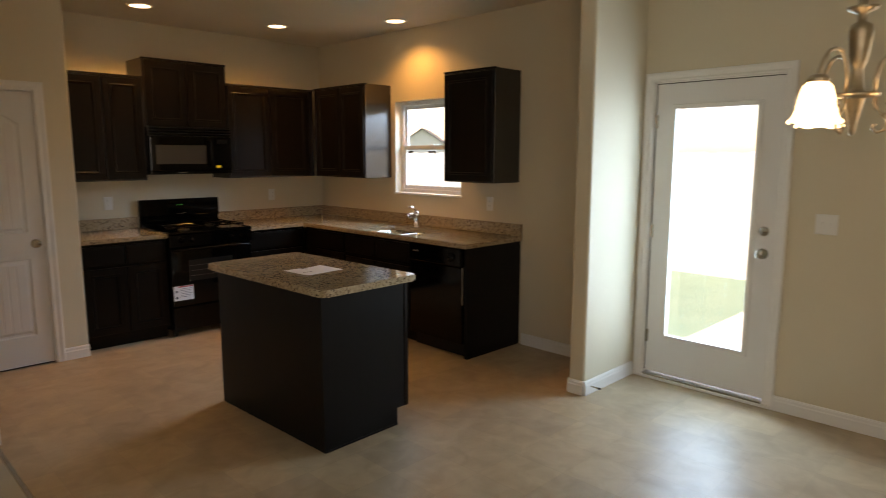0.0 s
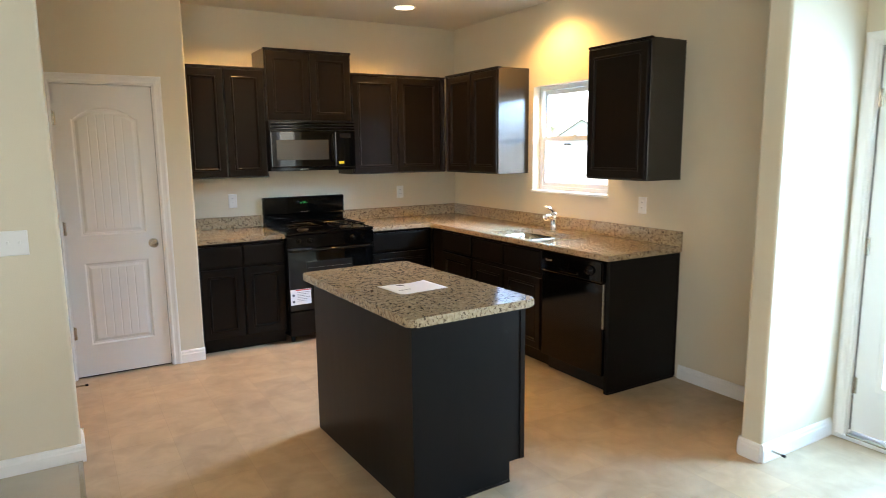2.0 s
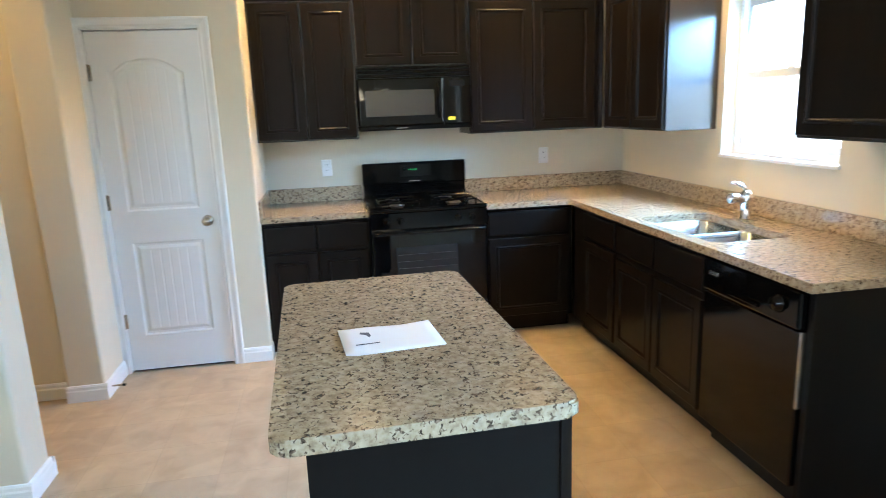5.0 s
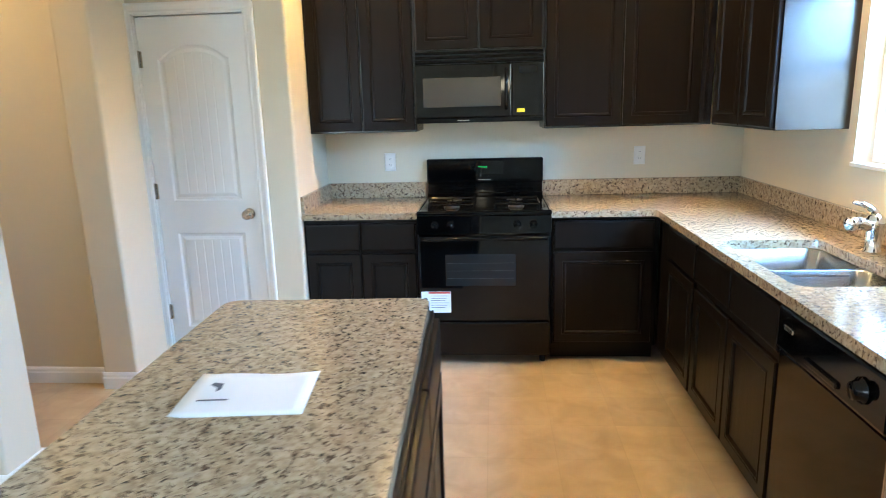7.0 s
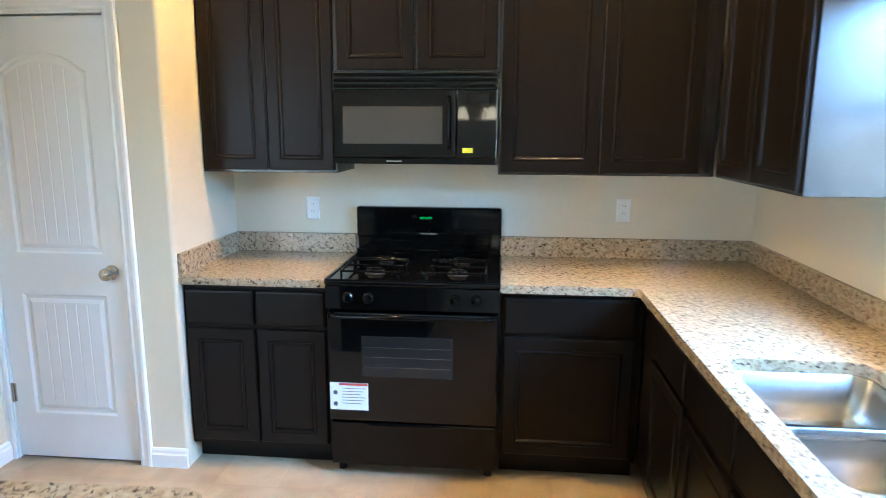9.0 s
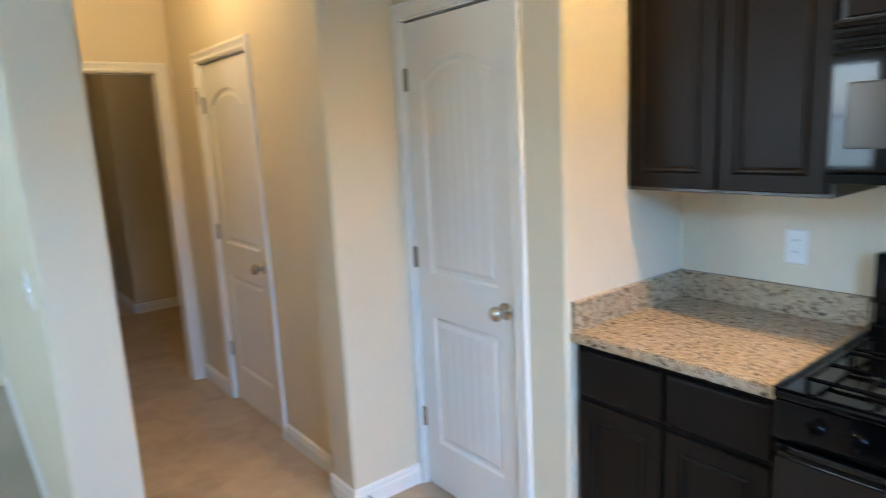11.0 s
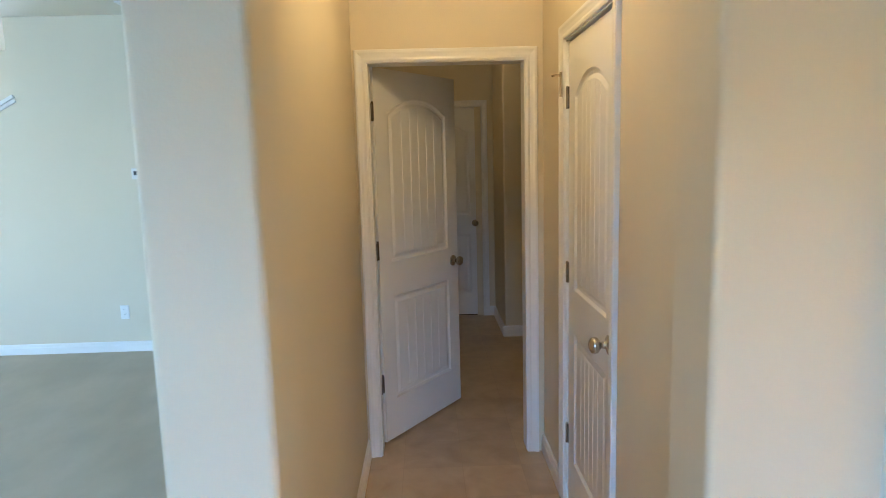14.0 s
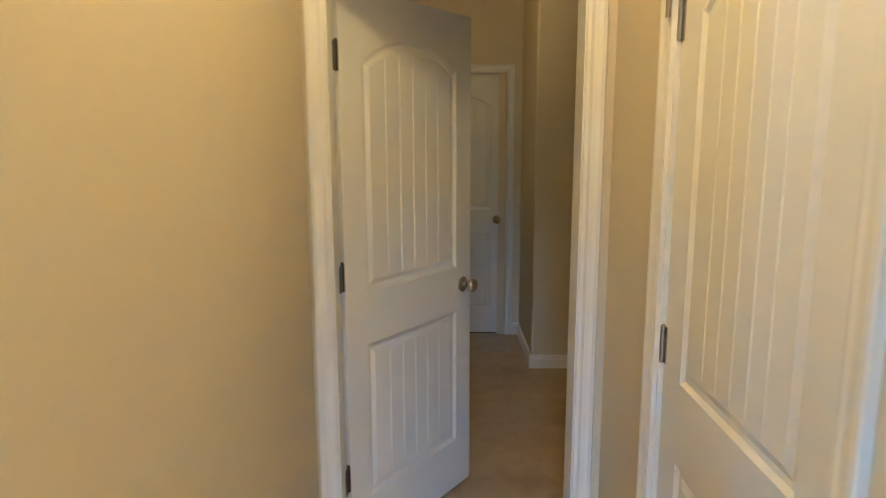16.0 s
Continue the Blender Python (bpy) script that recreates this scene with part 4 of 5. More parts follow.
# ---- appliances ----
def gas_range():
    g = root("gas_range", (2.003, 5.25, 0), "black freestanding gas range with warning sticker", "range")
    w = 0.754
    part("body", boxes((0, w, 0.02, 0.625, 0.06, 0.895)), BLACK, g)
    for x in (0.03, w - 0.05):
        for y in (0.05, 0.56):
            part("foot", lathe(((0.018, 0), (0.018, 0.05), (0.012, 0.06)), Matrix.Translation((x + 0.01, y, 0))), BLACKMATT, g)
    part("storage_drawer", boxes((0.006, w - 0.006, -0.018, 0.02, 0.055, 0.262), bevel=0.006), BLACK, g)
    part("drawer_grip", boxes((0.18, w - 0.18, -0.030, -0.018, 0.243, 0.258), bevel=0.004), BLACK, g)
    door = part("oven_door", boxes((0.004, w - 0.004, -0.028, 0.02, 0.272, 0.775), bevel=0.008), BLACKGLASS, g)
    part("oven_window", raised(0.40, 0.185, 0.004, ((0, 0.001), (0.003, 0.0)), 0.155, 0.485), OVENGLASS, door, "grey tinted oven glass").location = (0, -0.0300, 0)
    for z in (0.53, 0.575, 0.62):
        part("oven_rack", tube([(0.165, -0.0315, z), (0.545, -0.0315, z)], 0.0010, 6), RACK, door)
    hm = tube([(0.03, -0.028, 0.765), (0.03, -0.062, 0.768), (0.06, -0.070, 0.768), (w - 0.06, -0.070, 0.768), (w - 0.03, -0.062, 0.768), (w - 0.03, -0.028, 0.765)], 0.011, 12)
    part("handle", hm, BLACK, door, "glossy black bar handle", True)
    part("control_panel", prism([(0, 0), (w, 0), (w, 0.10), (0, 0.10)], -0.03, 0.04), BLACK, g).location = (0, 0, 0.79)
    for k in (0.10, 0.19, w - 0.19, w - 0.10):
        kn = lathe(((0.023, 0), (0.023, 0.008), (0.019, 0.012), (0.018, 0.026), (0.002, 0.028)), pose(k, -0.03, 0.842, 90), 18)
        box(kn, k - 0.003, k + 0.003, -0.068, -0.055, 0.825, 0.859, 0.001, 1)
        part("knob", kn, BLACK, g, "black burner knob")
    top = part("cooktop", boxes((-0.003, w + 0.003, -0.034, 0.632, 0.893, 0.917), bevel=0.008), BLACK, g)
    part("cooktop_rim", boxes((-0.003, 0.012, -0.03, 0.575, 0.917, 0.922), (w - 0.012, w + 0.003, -0.03, 0.575, 0.917, 0.922), (0.012, w - 0.012, -0.03, -0.018, 0.917, 0.922), bevel=0.002), BLACK, top)
    for bx in (0.19, w - 0.19):
        for by in (0.13, 0.42):
            b = part("burner", lathe(((0.046, 0), (0.046, 0.005), (0.036, 0.013), (0.034, 0.018), (0.004, 0.0185)), Matrix.Translation((bx, by, 0.917)), 20), DARKHINGE, top, "dull metal burner head", True)
            part("burner_cap", lathe(((0.036, 0.0), (0.037, 0.004), (0.030, 0.008), (0.002, 0.009)), Matrix.Translation((bx, by, 0.9355)), 20), BLACK, b, "glossy black burner cap", True)
            gm = bmesh.new()
            for a in range(4):
                c, s_ = math.cos(a * 1.5708), math.sin(a * 1.5708)
                tube([(bx + c * 0.03, by + s_ * 0.03, 0.952), (bx + c * 0.10, by + s_ * 0.10, 0.952), (bx + c * 0.125, by + s_ * 0.125, 0.950)], 0.0055, 6, gm)
            for sx in (-0.125, 0.125):
                tube([(bx + sx, by - 0.13, 0.950), (bx + sx, by + 0.13, 0.950)], 0.0055, 6, gm)
                tube([(bx - 0.13, by + sx, 0.950), (bx + 0.13, by + sx, 0.950)], 0.0055, 6, gm)
                for sy in (-0.125, 0.125):
                    tube([(bx + sx, by + sy, 0.917), (bx + sx, by + sy, 0.95)], 0.005, 6, gm)
            part("grate", gm, ENAMEL, top, "black cast iron grate")
    back = part("backguard", boxes((0.0, w, 0.600, 0.652, 1.000, 1.160), bevel=0.010), BLACK, g)
    part("backguard_base", boxes((0.005, w - 0.005, 0.618, 0.650, 0.90, 1.000)), BLACK, g)
    part("backguard_lip", boxes((0.004, w - 0.004, 0.575, 0.632, 0.917, 0.945), bevel=0.006), BLACK, g)
    part("control_glass", boxes((0.27, 0.50, 0.597, 0.601, 1.055, 1.145), bevel=0.0015), BLACKGLASS, back)
    part("control_knob", lathe(((0.014, 0), (0.013, 0.010), (0.002, 0.011)), pose(0.305, 0.597, 1.112, 90), 16), BLACK, back, "glossy black oven dial", True)
    for x in (0.338, 0.350, 0.362, 0.374, 0.386):
        part("display_digit", boxes((x, x + 0.006, 0.5957, 0.5968, 1.1090, 1.1102), (x, x + 0.0012, 0.5957, 0.5968, 1.1030, 1.1090), (x + 0.0048, x + 0.006, 0.5957, 0.5968, 1.0985, 1.1090)), GREEN, back, "green lit clock digit")
    part("name_plate", boxes((0.335, 0.415, 0.598, 0.600, 1.020, 1.026)), STEEL, back)
    st = part("warning_sticker", boxes((0.010, 0.182, -0.0312, -0.0300, 0.325, 0.452)), PAPER, door, "white warning sticker with red band")
    part("red_band", boxes((0.052, 0.180, -0.0325, -0.0313, 0.440, 0.450)), RED, st)
    for k in range(6):
        part("text_line", boxes((0.065, 0.172 - 0.012 * (k % 3), -0.0322, -0.0313, 0.425 - k * 0.014, 0.4275 - k * 0.014)), INK, st)
    for z in (0.405, 0.352):
        part("pictogram", lathe(((0.012, 0), (0.011, 0.0008)), pose(0.035, -0.0313, z, 90), 5), INK, st)


gas_range()


def microwave():
    u = root("microwave_oven", (1.990, 5.485, 1.400), "black over-the-range microwave under the wall cabinet", "microwave")
    w, h = 0.740, 0.408
    part("body", boxes((0, w, 0.03, 0.395, 0.0, h)), BLACK, u)
    part("bottom_lip", boxes((0, w, 0.0, 0.03, 0.0, 0.028), bevel=0.004), BLACK, u)
    vent = part("vent_grille", boxes((0, w, 0.010, 0.03, h - 0.075, h)), BLACKMATT, u, "black vent grille")
    for k in range(3):
        part("slat", boxes((0.004, w - 0.004, 0.0, 0.018, h - 0.070 + k * 0.024, h - 0.055 + k * 0.024), bevel=0.003), BLACK, vent)
    door = part("microwave_door", boxes((0.0, 0.555, -0.004, 0.03, 0.030, h - 0.078), bevel=0.008), BLACKGLASS, u)
    part("door_window", raised(0.45, 0.165, 0.004, ((0, 0.001), (0.004, 0.0)), 0.045, 0.090), SCREEN, door, "grey mesh viewing window").location = (0, -0.0065, 0)
    part("handle", tube([(0.525, -0.006, 0.075), (0.525, -0.034, 0.085), (0.525, -0.040, 0.12), (0.525, -0.040, 0.25), (0.525, -0.034, 0.285), (0.525, -0.006, 0.295)], 0.009, 10), BLACK, door, "curved glossy black handle", True)
    panel = part("keypad", boxes((0.558, w, -0.002, 0.03, 0.030, h - 0.078), bevel=0.005), BLACKGLASS, u)
    part("display", boxes((0.60, 0.70, -0.0035, -0.0020, 0.27, 0.31)), GAPSHADE_PLASTIC, panel)
    for r_ in range(5):
        for c in range(3):
            part("key", boxes((0.603 + c * 0.036, 0.629 + c * 0.036, -0.0024, -0.0020, 0.09 + r_ * 0.033, 0.112 + r_ * 0.033)), BLACKGLASS, panel)
    part("energy_sticker", boxes((0.585, 0.632, -0.0045, -0.0032, 0.052, 0.074)), YELLOW, panel, "small yellow sticker")
    part("maker_plate", boxes((0.24, 0.31, -0.001, 0.0, 0.010, 0.016)), STEEL, u)


microwave()


def dishwasher():
    d = root("dishwasher", pose(XB - 0.002, 3.690, 0, 0, 0, -90), "black built-in dishwasher under the counter", "dishwasher")
    w = 0.598
    part("tub", boxes((0.004, w - 0.004, 0.03, 0.58, 0.1, 0.868)), BLACKMATT, d)
    part("toe_panel", boxes((0.004, w - 0.004, 0.05, 0.10, 0.0, 0.1)), BLACKMATT, d)
    part("door", boxes((0.003, w - 0.003, -0.022, 0.03, 0.115, 0.715), bevel=0.006), BLACK, d)
    cp = part("control_panel", boxes((0.003, w - 0.003, -0.034, 0.03, 0.722, 0.866), bevel=0.010), BLACK, d)
    part("dial", lathe(((0.034, 0), (0.034, 0.006), (0.026, 0.010), (0.024, 0.026), (0.002, 0.028)), pose(w - 0.11, -0.034, 0.795, 90), 20), BLACK, cp, "glossy black cycle dial", True)
    part("handle_pocket", boxes((0.20, 0.38, -0.042, -0.034, 0.745, 0.765), bevel=0.004), BLACK, cp)
    part("latch", boxes((0.06, 0.12, -0.040, -0.034, 0.80, 0.815), bevel=0.002), STEEL, cp)
    part("edge_trim", boxes((w - 0.004, w + 0.006, -0.026, 0.0, 0.43, 0.72), bevel=0.002), STEEL, d, "bright metal edge strip")


dishwasher()


# ---- wall plates and small fixtures ----
def plate(name, m, w, h, kind, label):
    """A cover plate, facing -y, its centre at the origin."""
    p = root(name, m, label, "outlet" if kind == "outlet" else "switch", "wall plates")
    part("cover", raised(w, h, 0.0, ((0.0, -0.003), (0.004, -0.006)), -w / 2, -h / 2), PLASTIC, p)
    if kind == "outlet":
        for z in (0.02, -0.02):
            r_ = part("receptacle", lathe(((0.0165, 0), (0.016, 0.002)), pose(0, -0.006, z, 90), 16), PLASTIC, p)
            part("slot", boxes((-0.007, -0.005, -0.0088, -0.0080, z - 0.001, z + 0.007), (0.005, 0.007, -0.0088, -0.0080, z - 0.001, z + 0.007)), GAPSHADE_PLASTIC, r_)
    else:
        count = {0.07: 1, 0.116: 2, 0.165: 3}[w]
        for k in range(count):
            c = (k - (count - 1) / 2) * 0.046
            part("toggle", boxes((c - 0.005, c + 0.005, -0.016, -0.006, -0.004, 0.012), bevel=0.002), PLASTIC, p)
    return p


plate("outlet", (1.757, YR, 1.143), 0.072, 0.118, "outlet", "white duplex outlet above the granite backsplash")
plate("outlet", (3.374, YR, 1.155), 0.072, 0.118, "outlet", "white duplex outlet above the granite backsplash")
plate("outlet", pose(XW, 3.40, 1.16, 0, 0, -90), 0.072, 0.118, "outlet", "white duplex outlet under the wall cabinet")
plate("light_switch", (0.25, 3.857, 1.15), 0.165, 0.118, "switch", "white triple light switch near the wall end")
plate("light_switch", pose(XW, 0.835, 1.18, 0, 0, -90), 0.116, 0.118, "switch", "white double light switch beside the patio door")
plate("light_switch", pose(0.105, 4.01, 1.19, 0, 0, 180), 0.07, 0.118, "switch", "white light switch on the hall wall")
plate("outlet", pose(-3.75, 1.80, 0.345, 0, 0, 90), 0.072, 0.118, "outlet", "white duplex outlet low on the living room wall")
tv = FM @ pose(0.93, 0, 1.99)
plate("outlet", tv, 0.072, 0.118, "outlet", "white outlet high above the fireplace")
plate("outlet", tv @ Matrix.Translation((0.10, 0, 0)), 0.072, 0.118, "outlet", "white cable plate high above the fireplace")
th = root("thermostat", pose(-3.75, 2.036, 1.495, 0, 0, 90), "white wall thermostat with grey display", "thermostat")
part("case", boxes((-0.065, 0.065, -0.028, 0.0, -0.045, 0.045), bevel=0.006), PLASTIC, th)
part("display", boxes((-0.045, 0.005, -0.030, -0.028, -0.012, 0.022)), SCREEN, th)
part("button", boxes((0.02, 0.05, -0.031, -0.028, -0.01, 0.015), bevel=0.002), PLASTIC, th)




def door_stop(m):
    d = root("door_stop", m, "small spring door stop screwed to the baseboard", "door stop", "door stops")
    part("spring", tube([(0, 0, 0), (0, -0.055, 0)], 0.005, 8), NICKEL, d)
    part("tip", tube([(0, -0.055, 0), (0, -0.072, 0)], 0.007, 8), GAPSHADE_PLASTIC, d, "dark rubber tip")


door_stop(pose(3.44, 1.994, 0.05))
door_stop(pose(PX + 0.016, 4.93, 0.05, 0, 0, 90))


# ---- fireplace ----
def fireplace():
    f = root("fireplace", FM, "corner gas fireplace with white mantel and black slate surround", "fireplace")
    x0, x1 = 0.37, 1.63
    for a in ((x0, x0 + 0.125), (x1 - 0.125, x1)):
        leg = part("mantel_leg", boxes((a[0], a[1], -0.085, -0.001, 0.0, 1.0), bevel=0.004), TRIM, f)
        part("plinth", boxes((a[0] - 0.008, a[1] + 0.008, -0.095, -0.001, 0.0, 0.12), bevel=0.004), TRIM, leg)
    part("frieze", boxes((x0, x1, -0.085, -0.001, 1.0, 1.215), bevel=0.004), TRIM, f)
    part("inner_moulding", boxes((x0 + 0.10, x1 - 0.10, -0.098, -0.085, 0.985, 1.02), bevel=0.005), TRIM, f)
    part("crown_moulding", boxes((x0 - 0.02, x1 + 0.02, -0.115, -0.001, 1.200, 1.226), (x0 - 0.04, x1 + 0.04, -0.14, -0.001, 1.226, 1.236), bevel=0.006), TRIM, f)
    part("mantel_shelf", boxes((x0 - 0.10, x1 + 0.10, -0.20, -0.001, 1.236, 1.262), bevel=0.006), TRIM, f)
    part("surround", boxes((x0 + 0.125, 0.60, -0.03, -0.001, 0.02, 1.0), (1.40, x1 - 0.125, -0.03, -0.001, 0.02, 1.0), (0.60, 1.40, -0.03, -0.001, 0.80, 1.0)), SLATE, f, "black slate tile surround")
    ins = part("firebox", boxes((0.60, 1.40, -0.02, -0.001, 0.02, 0.80)), GRATE, f)
    part("firebox_frame", boxes((0.60, 0.66, -0.045, -0.02, 0.03, 0.79), (1.34, 1.40, -0.045, -0.02, 0.03, 0.79), (0.66, 1.34, -0.045, -0.02, 0.70, 0.79), (0.66, 1.34, -0.045, -0.02, 0.03, 0.13), bevel=0.005), GRATE, ins)
    for k in range(3):
        part("louvre", boxes((0.67, 1.33, -0.052, -0.044, 0.045 + k * 0.026, 0.062 + k * 0.026), bevel=0.002), GRATE, ins)
        part("louvre", boxes((0.67, 1.33, -0.052, -0.044, 0.712 + k * 0.026, 0.729 + k * 0.026), bevel=0.002), GRATE, ins)
    part("fire_glass", boxes((0.66, 1.34, -0.032, -0.026, 0.13, 0.70)), OVENGLASS, ins, "dark fire glass")


fireplace()
h = root("hearth", FM, "flat black slate hearth slab on the carpet", "hearth")
for k in range(3):
    part("slab", boxes((0.26 + k * 0.483, 0.26 + (k + 1) * 0.483 - 0.003, -0.53, -0.10, 0.0, 0.028), bevel=0.002), SLATE, h)


def grille(name, m, w, d, label):
    g = root(name, m, label, "air vent", kind="structure")
    # black sheet puts the duct's shade between the slats
    part("slot_shade", boxes((-w / 2 + 0.02, w / 2 - 0.02, -d / 2 + 0.02, d / 2 - 0.02, -0.004, -0.001)), GAPSHADE_PLASTIC, g)
    for a in ((-w / 2, w / 2, -d / 2, -d / 2 + 0.025), (-w / 2, w / 2, d / 2 - 0.025, d / 2), (-w / 2, -w / 2 + 0.025, -d / 2 + 0.025, d / 2 - 0.025), (w / 2 - 0.025, w / 2, -d / 2 + 0.025, d / 2 - 0.025)):
        part("frame", boxes((*a, -0.012, -0.001), bevel=0.002), TRIM, g)
    k = 0
    while -d / 2 + 0.04 + k * 0.034 < d / 2 - 0.03:
        y = -d / 2 + 0.04 + k * 0.034
        part("slat", boxes((-w / 2 + 0.025, w / 2 - 0.025, y, y + 0.006, -0.006, -0.004)), TRIM, g)
        k += 1
    return g


grille("ceiling_vent", pose(-3.50, 2.41, CEIL, 0, 0, 90), 0.52, 0.40, "white slatted return-air grille in the ceiling")


def downlight(x, y):
    d = root("recessed_ceiling_light", (x, y, CEIL), "lit white recessed ceiling light", "ceiling light", "ceiling lights")
    part("trim_ring", lathe(((0.098, 0.0), (0.098, -0.004), (0.090, -0.008), (0.078, -0.006), (0.076, -0.001)), n=28), TRIM, d)
    part("lens", lathe(((0.076, -0.0035), (0.06, -0.0055), (0.002, -0.006)), n=28), BULB, d, "glowing warm lens")
    return d


for x, y in CANS:
    downlight(x, y)
hl = root("hall_ceiling_light", (-0.55, 4.48, CEIL), "lit flush dome light on the hall ceiling", "ceiling light")
part("pan", lathe(((0.16, -0.001), (0.165, -0.02), (0.15, -0.03)), n=28), NICKEL, hl)


def chandelier():
    c = root("chandelier", (2.460, 0.395, 0), "antique brass chandelier with frosted bell glass shades", "chandelier")
    z = 1.587
    part("stem", lathe(((0.001, 0.045), (0.009, 0.055), (0.011, 0.08), (0.030, 0.178), (0.034, 0.183), (0.072, 0.187), (0.075, 0.20), (0.03, 0.205), (0.024, 0.22), (0.020, 0.25), (0.016, 0.285), (0.020, 0.295), (0.028, 0.32), (0.038, 0.42), (0.036, 0.44), (0.014, 0.455), (0.014, 0.48), (0.044, 0.495), (0.048, 0.505), (0.018, 0.512), (0.013, 0.55), (0.004, 0.56)), Matrix.Translation((0, 0, z + 0.012)) @ Matrix.Diagonal((1.0, 1.0, 0.94, 1.0)), 28), BRONZE, c, "antique brass turned stem", True)
    part("canopy", lathe(((0.065, -0.001), (0.06, -0.02), (0.02, -0.035), (0.004, -0.04)), Matrix.Translation((0, 0, CEIL)), 24), BRONZE, c, smooth=True)
    part("chain", tube([(0, 0, z + 0.525), (0, 0, CEIL - 0.03)], 0.006, 8), BRONZE, c)
    for k in range(3):
        a = radians(43 + 120 * k)
        u = Vector((math.cos(a), math.sin(a), 0))
        arm = part("arm", tube([tuple(u * r_ + Vector((0, 0, z + h_))) for r_, h_ in ((0.055, 0.20), (0.057, 0.255), (0.067, 0.30), (0.095, 0.335), (0.130, 0.342), (0.165, 0.332), (0.195, 0.300), (0.211, 0.265), (0.215, 0.245))], 0.0065, 8), BRONZE, c, "curved brass arm", True)
        part("scroll", tube([tuple(u * r_ + Vector((0, 0, z + h_))) for r_, h_ in ((0.058, 0.185), (0.062, 0.15), (0.085, 0.125), (0.11, 0.14), (0.115, 0.165), (0.10, 0.172), (0.092, 0.16))], 0.0055, 6), BRONZE, c, smooth=True)
        part("scroll", tube([tuple(u * r_ + Vector((0, 0, z + h_))) for r_, h_ in ((0.082, 0.126), (0.098, 0.105), (0.095, 0.075), (0.072, 0.065), (0.058, 0.08), (0.066, 0.095))], 0.005, 6), BRONZE, c, smooth=True)
        m = Matrix.Translation(u * 0.215 + Vector((0, 0, z + 0.095))) @ Matrix.Diagonal((0.93, 0.93, 0.77, 1.0))
        part("socket", lathe(((0.036, 0.172), (0.036, 0.186), (0.026, 0.20), (0.012, 0.207)), m, 18), BRONZE, c)
        lamp("chandelier_light", "POINT", pose(2.460 + u.x * 0.215, 0.395 + u.y * 0.215, z + 0.135), 0.6, WARM, size=0.03)
        shade = part("shade", lathe(((0.086, 0.0), (0.092, 0.004), (0.078, 0.02), (0.064, 0.06), (0.058, 0.11), (0.047, 0.155), (0.030, 0.174), (0.028, 0.172), (0.043, 0.152), (0.054, 0.108), (0.060, 0.058), (0.074, 0.018), (0.084, 0.002)), m, 28), SHADEGLASS, c, "lit frosted bell glass shade", True)
        centre = m.translation
        for v in shade.data.vertices:
            d, low = v.co - centre, max(0.0, 1 - (v.co.z - centre.z) / 0.035)
            wave = math.sin(6 * math.atan2(d.y, d.x))
            v.co += Vector((d.x * 0.05 * wave * low, d.y * 0.05 * wave * low, 0.005 * wave * low))


chandelier()

# ---- outdoors ----
tagged(mesh_object("ground", boxes((-900, 900, -900, 900, -0.5, -0.18)), GRASS), "mown lawn round the house", "lawn", kind="structure")
tagged(mesh_object("pavement", boxes((XW + 0.14, XW + 3.7, -1.6, 2.26, -0.18, -0.08), bevel=0.01), CONCRETE), "pale concrete patio slab outside the door", "patio", kind="structure")


def fence(x, y0, y1):
    f = root("fence", (x, y0, -0.18), "white vinyl privacy fence across the yard", "fence")
    me = None
    k = 0
    while y0 + k * 0.15 < y1:
        if me is None:
            o = part("board", boxes((0, 0.02, 0, 0.145, 0.0, 1.80), bevel=0.003, seg=1), WOODFENCE, f)
            me = o.data
        else:
            o = new("board", me)
            o.parent = f
        o.location = (0, k * 0.15, 0.01 * math.sin(k * 2.3) - 0.012)
        k += 1
    for z in (0.4, 1.4):
        part("rail", boxes((0.02, 0.06, 0, y1 - y0, z, z + 0.09)), WOODFENCE, f)


fence(9.2, -9, 22)


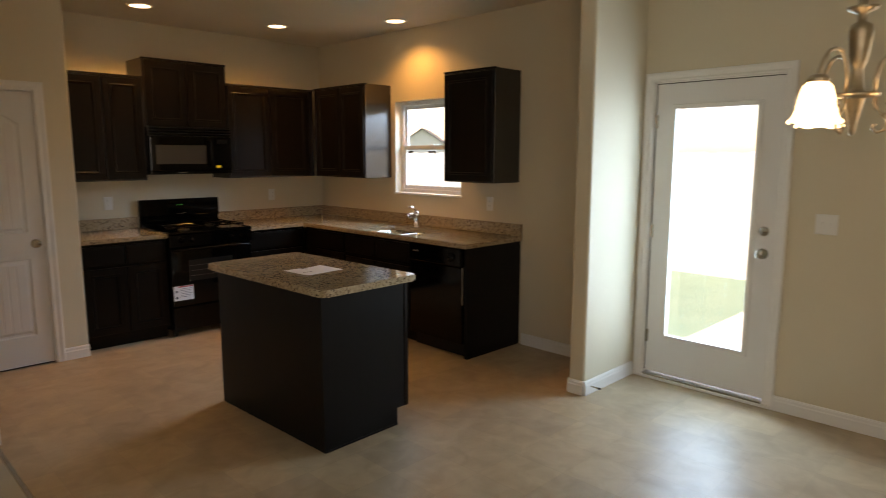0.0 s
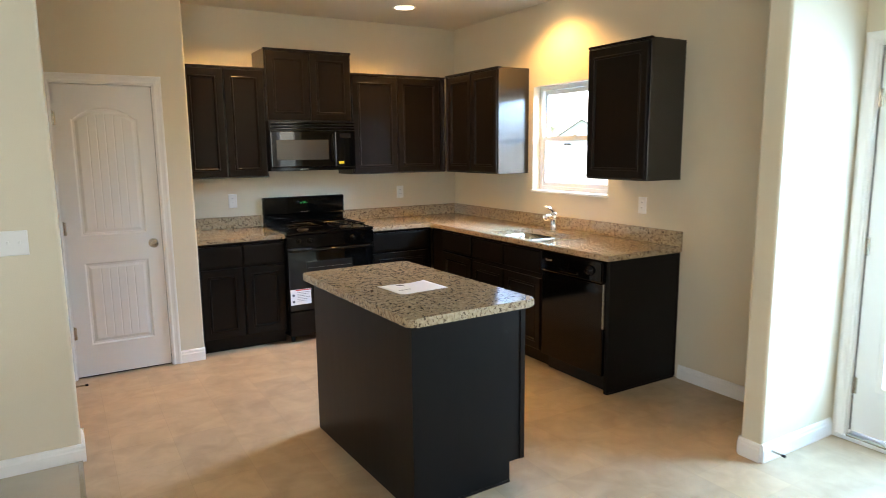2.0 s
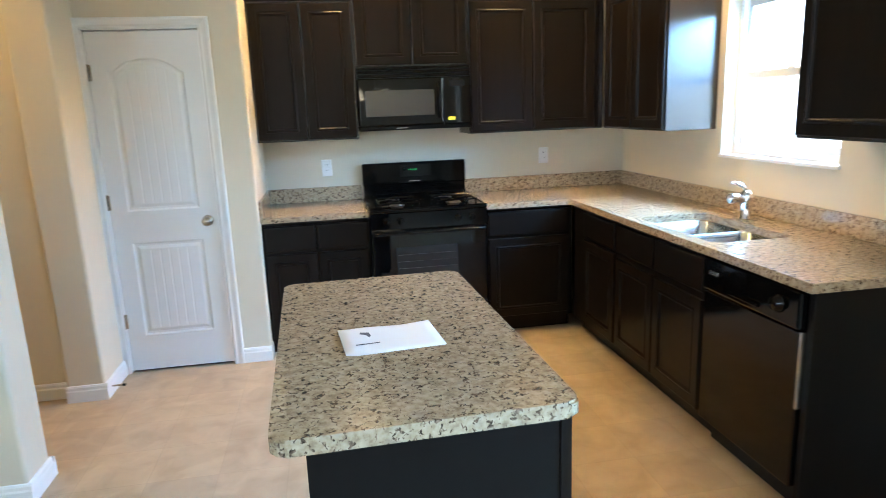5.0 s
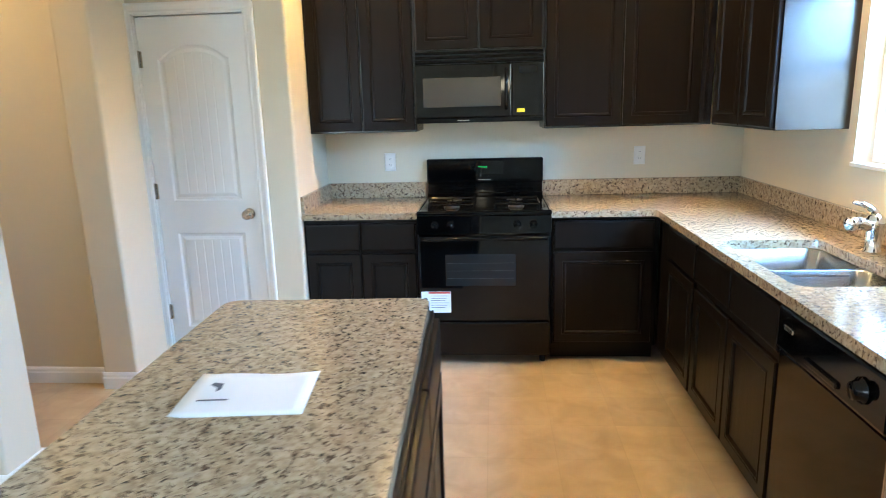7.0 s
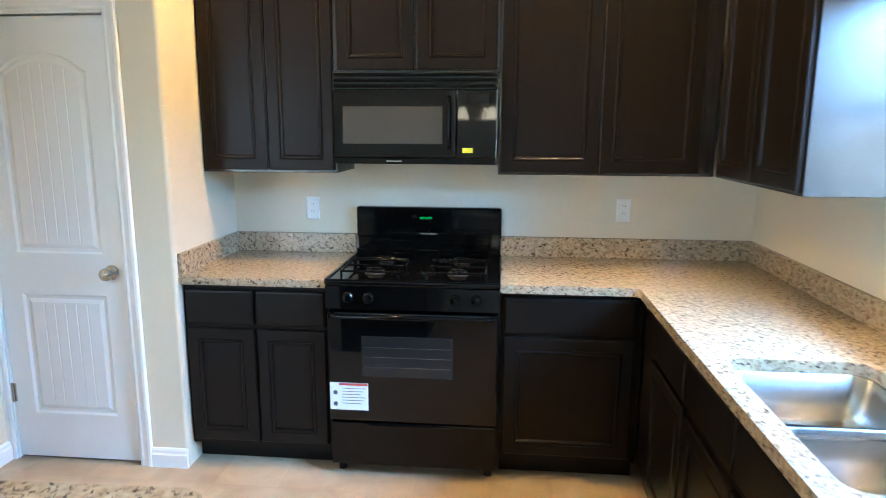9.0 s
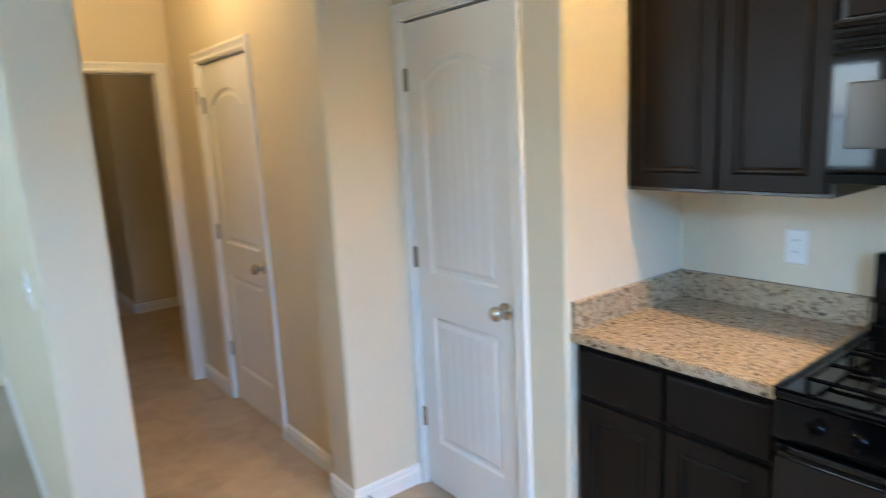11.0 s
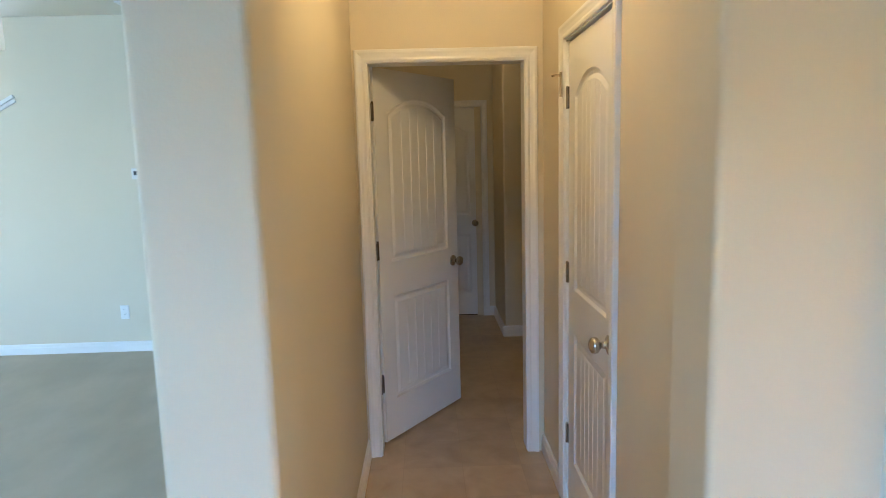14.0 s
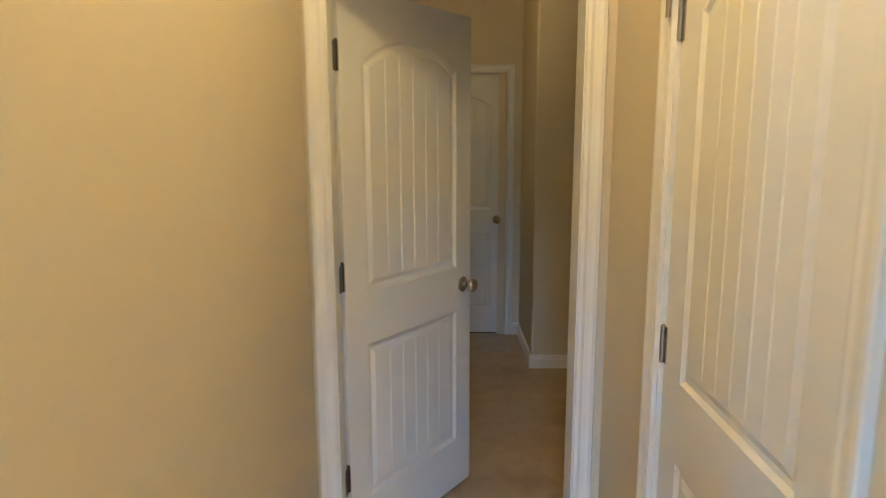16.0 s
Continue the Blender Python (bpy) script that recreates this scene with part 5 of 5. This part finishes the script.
def tree(x, y, h, seed):
    rng = random.Random(seed)
    t = root("tree", (x, y, -0.18), "leafy tree beyond the fence", "tree", "trees beyond the fence")
    bm = tube([(0, 0, 0), (0.05, 0, h * 0.25), (0.0, 0.08, h * 0.5), (0.1, 0.1, h * 0.8)], (0.16, 0.13, 0.10, 0.04), 8)
    tips = []
    for k in range(9):
        a, z = rng.uniform(0, 6.28), h * rng.uniform(0.35, 0.7)
        e = (math.cos(a) * h * 0.22, math.sin(a) * h * 0.22, z + h * rng.uniform(0.1, 0.25))
        tube([(0.02, 0.05, z), (e[0] * 0.5, e[1] * 0.5, (z + e[2]) / 2 + 0.1), e], (0.06, 0.04, 0.015), 6, bm)
        tips.append(Vector(e))
    part("trunk", bm, BARK, t)
    bm = bmesh.new()
    for k in range(1500):
        c = rng.choice(tips) + Vector((rng.gauss(0, 0.09), rng.gauss(0, 0.09), rng.gauss(0.03, 0.07))) * h
        m = Matrix.Translation(c) @ Euler((rng.uniform(0, 6), rng.uniform(0, 6), rng.uniform(0, 6))).to_matrix().to_4x4()
        s = rng.uniform(0.07, 0.15)
        bm.faces.new([bm.verts.new(m @ Vector(p)) for p in ((-s, 0, 0), (0, -s * 0.5, 0.02), (s, 0, 0), (0, s * 0.5, 0.02))])
    part("crown", bm, LEAF, t)


for k, (x, y, h_) in enumerate(((52, 62, 5.0), (70, 92, 6.0))):
    tree(x, y, h_, k + 3)


def house(m):
    h = root("house", m, "neighbouring house with pale siding and dark gable roof", "house")
    w, d, e, r = 4.2, 7.0, 2.9, 4.3
    gable = [(-w / 2, 0), (w / 2, 0), (w / 2, e), (0, r), (-w / 2, e)]
    part("wall", prism(gable, 0.0, d), SIDING, h)
    for s in (-1, 1):
        part("roof", prism([(s * (w / 2 + 0.35), e - 0.22), (0, r + 0.03), (0, r + 0.11), (s * (w / 2 + 0.35), e - 0.14)], -0.4, d + 0.4), ROOF, h)
    for x in (-1.3, 1.0):
        win = part("window", boxes((x - 0.5, x + 0.5, -0.05, -0.003, 0.9, 2.2), bevel=0.01), VINYLWHITE, h)
        part("pane", boxes((x - 0.42, x + 0.42, -0.062, -0.052, 0.98, 2.12)), BLACKGLASS, win)


house(pose(44.5, 47.5, -0.18, 0, 0, -50))
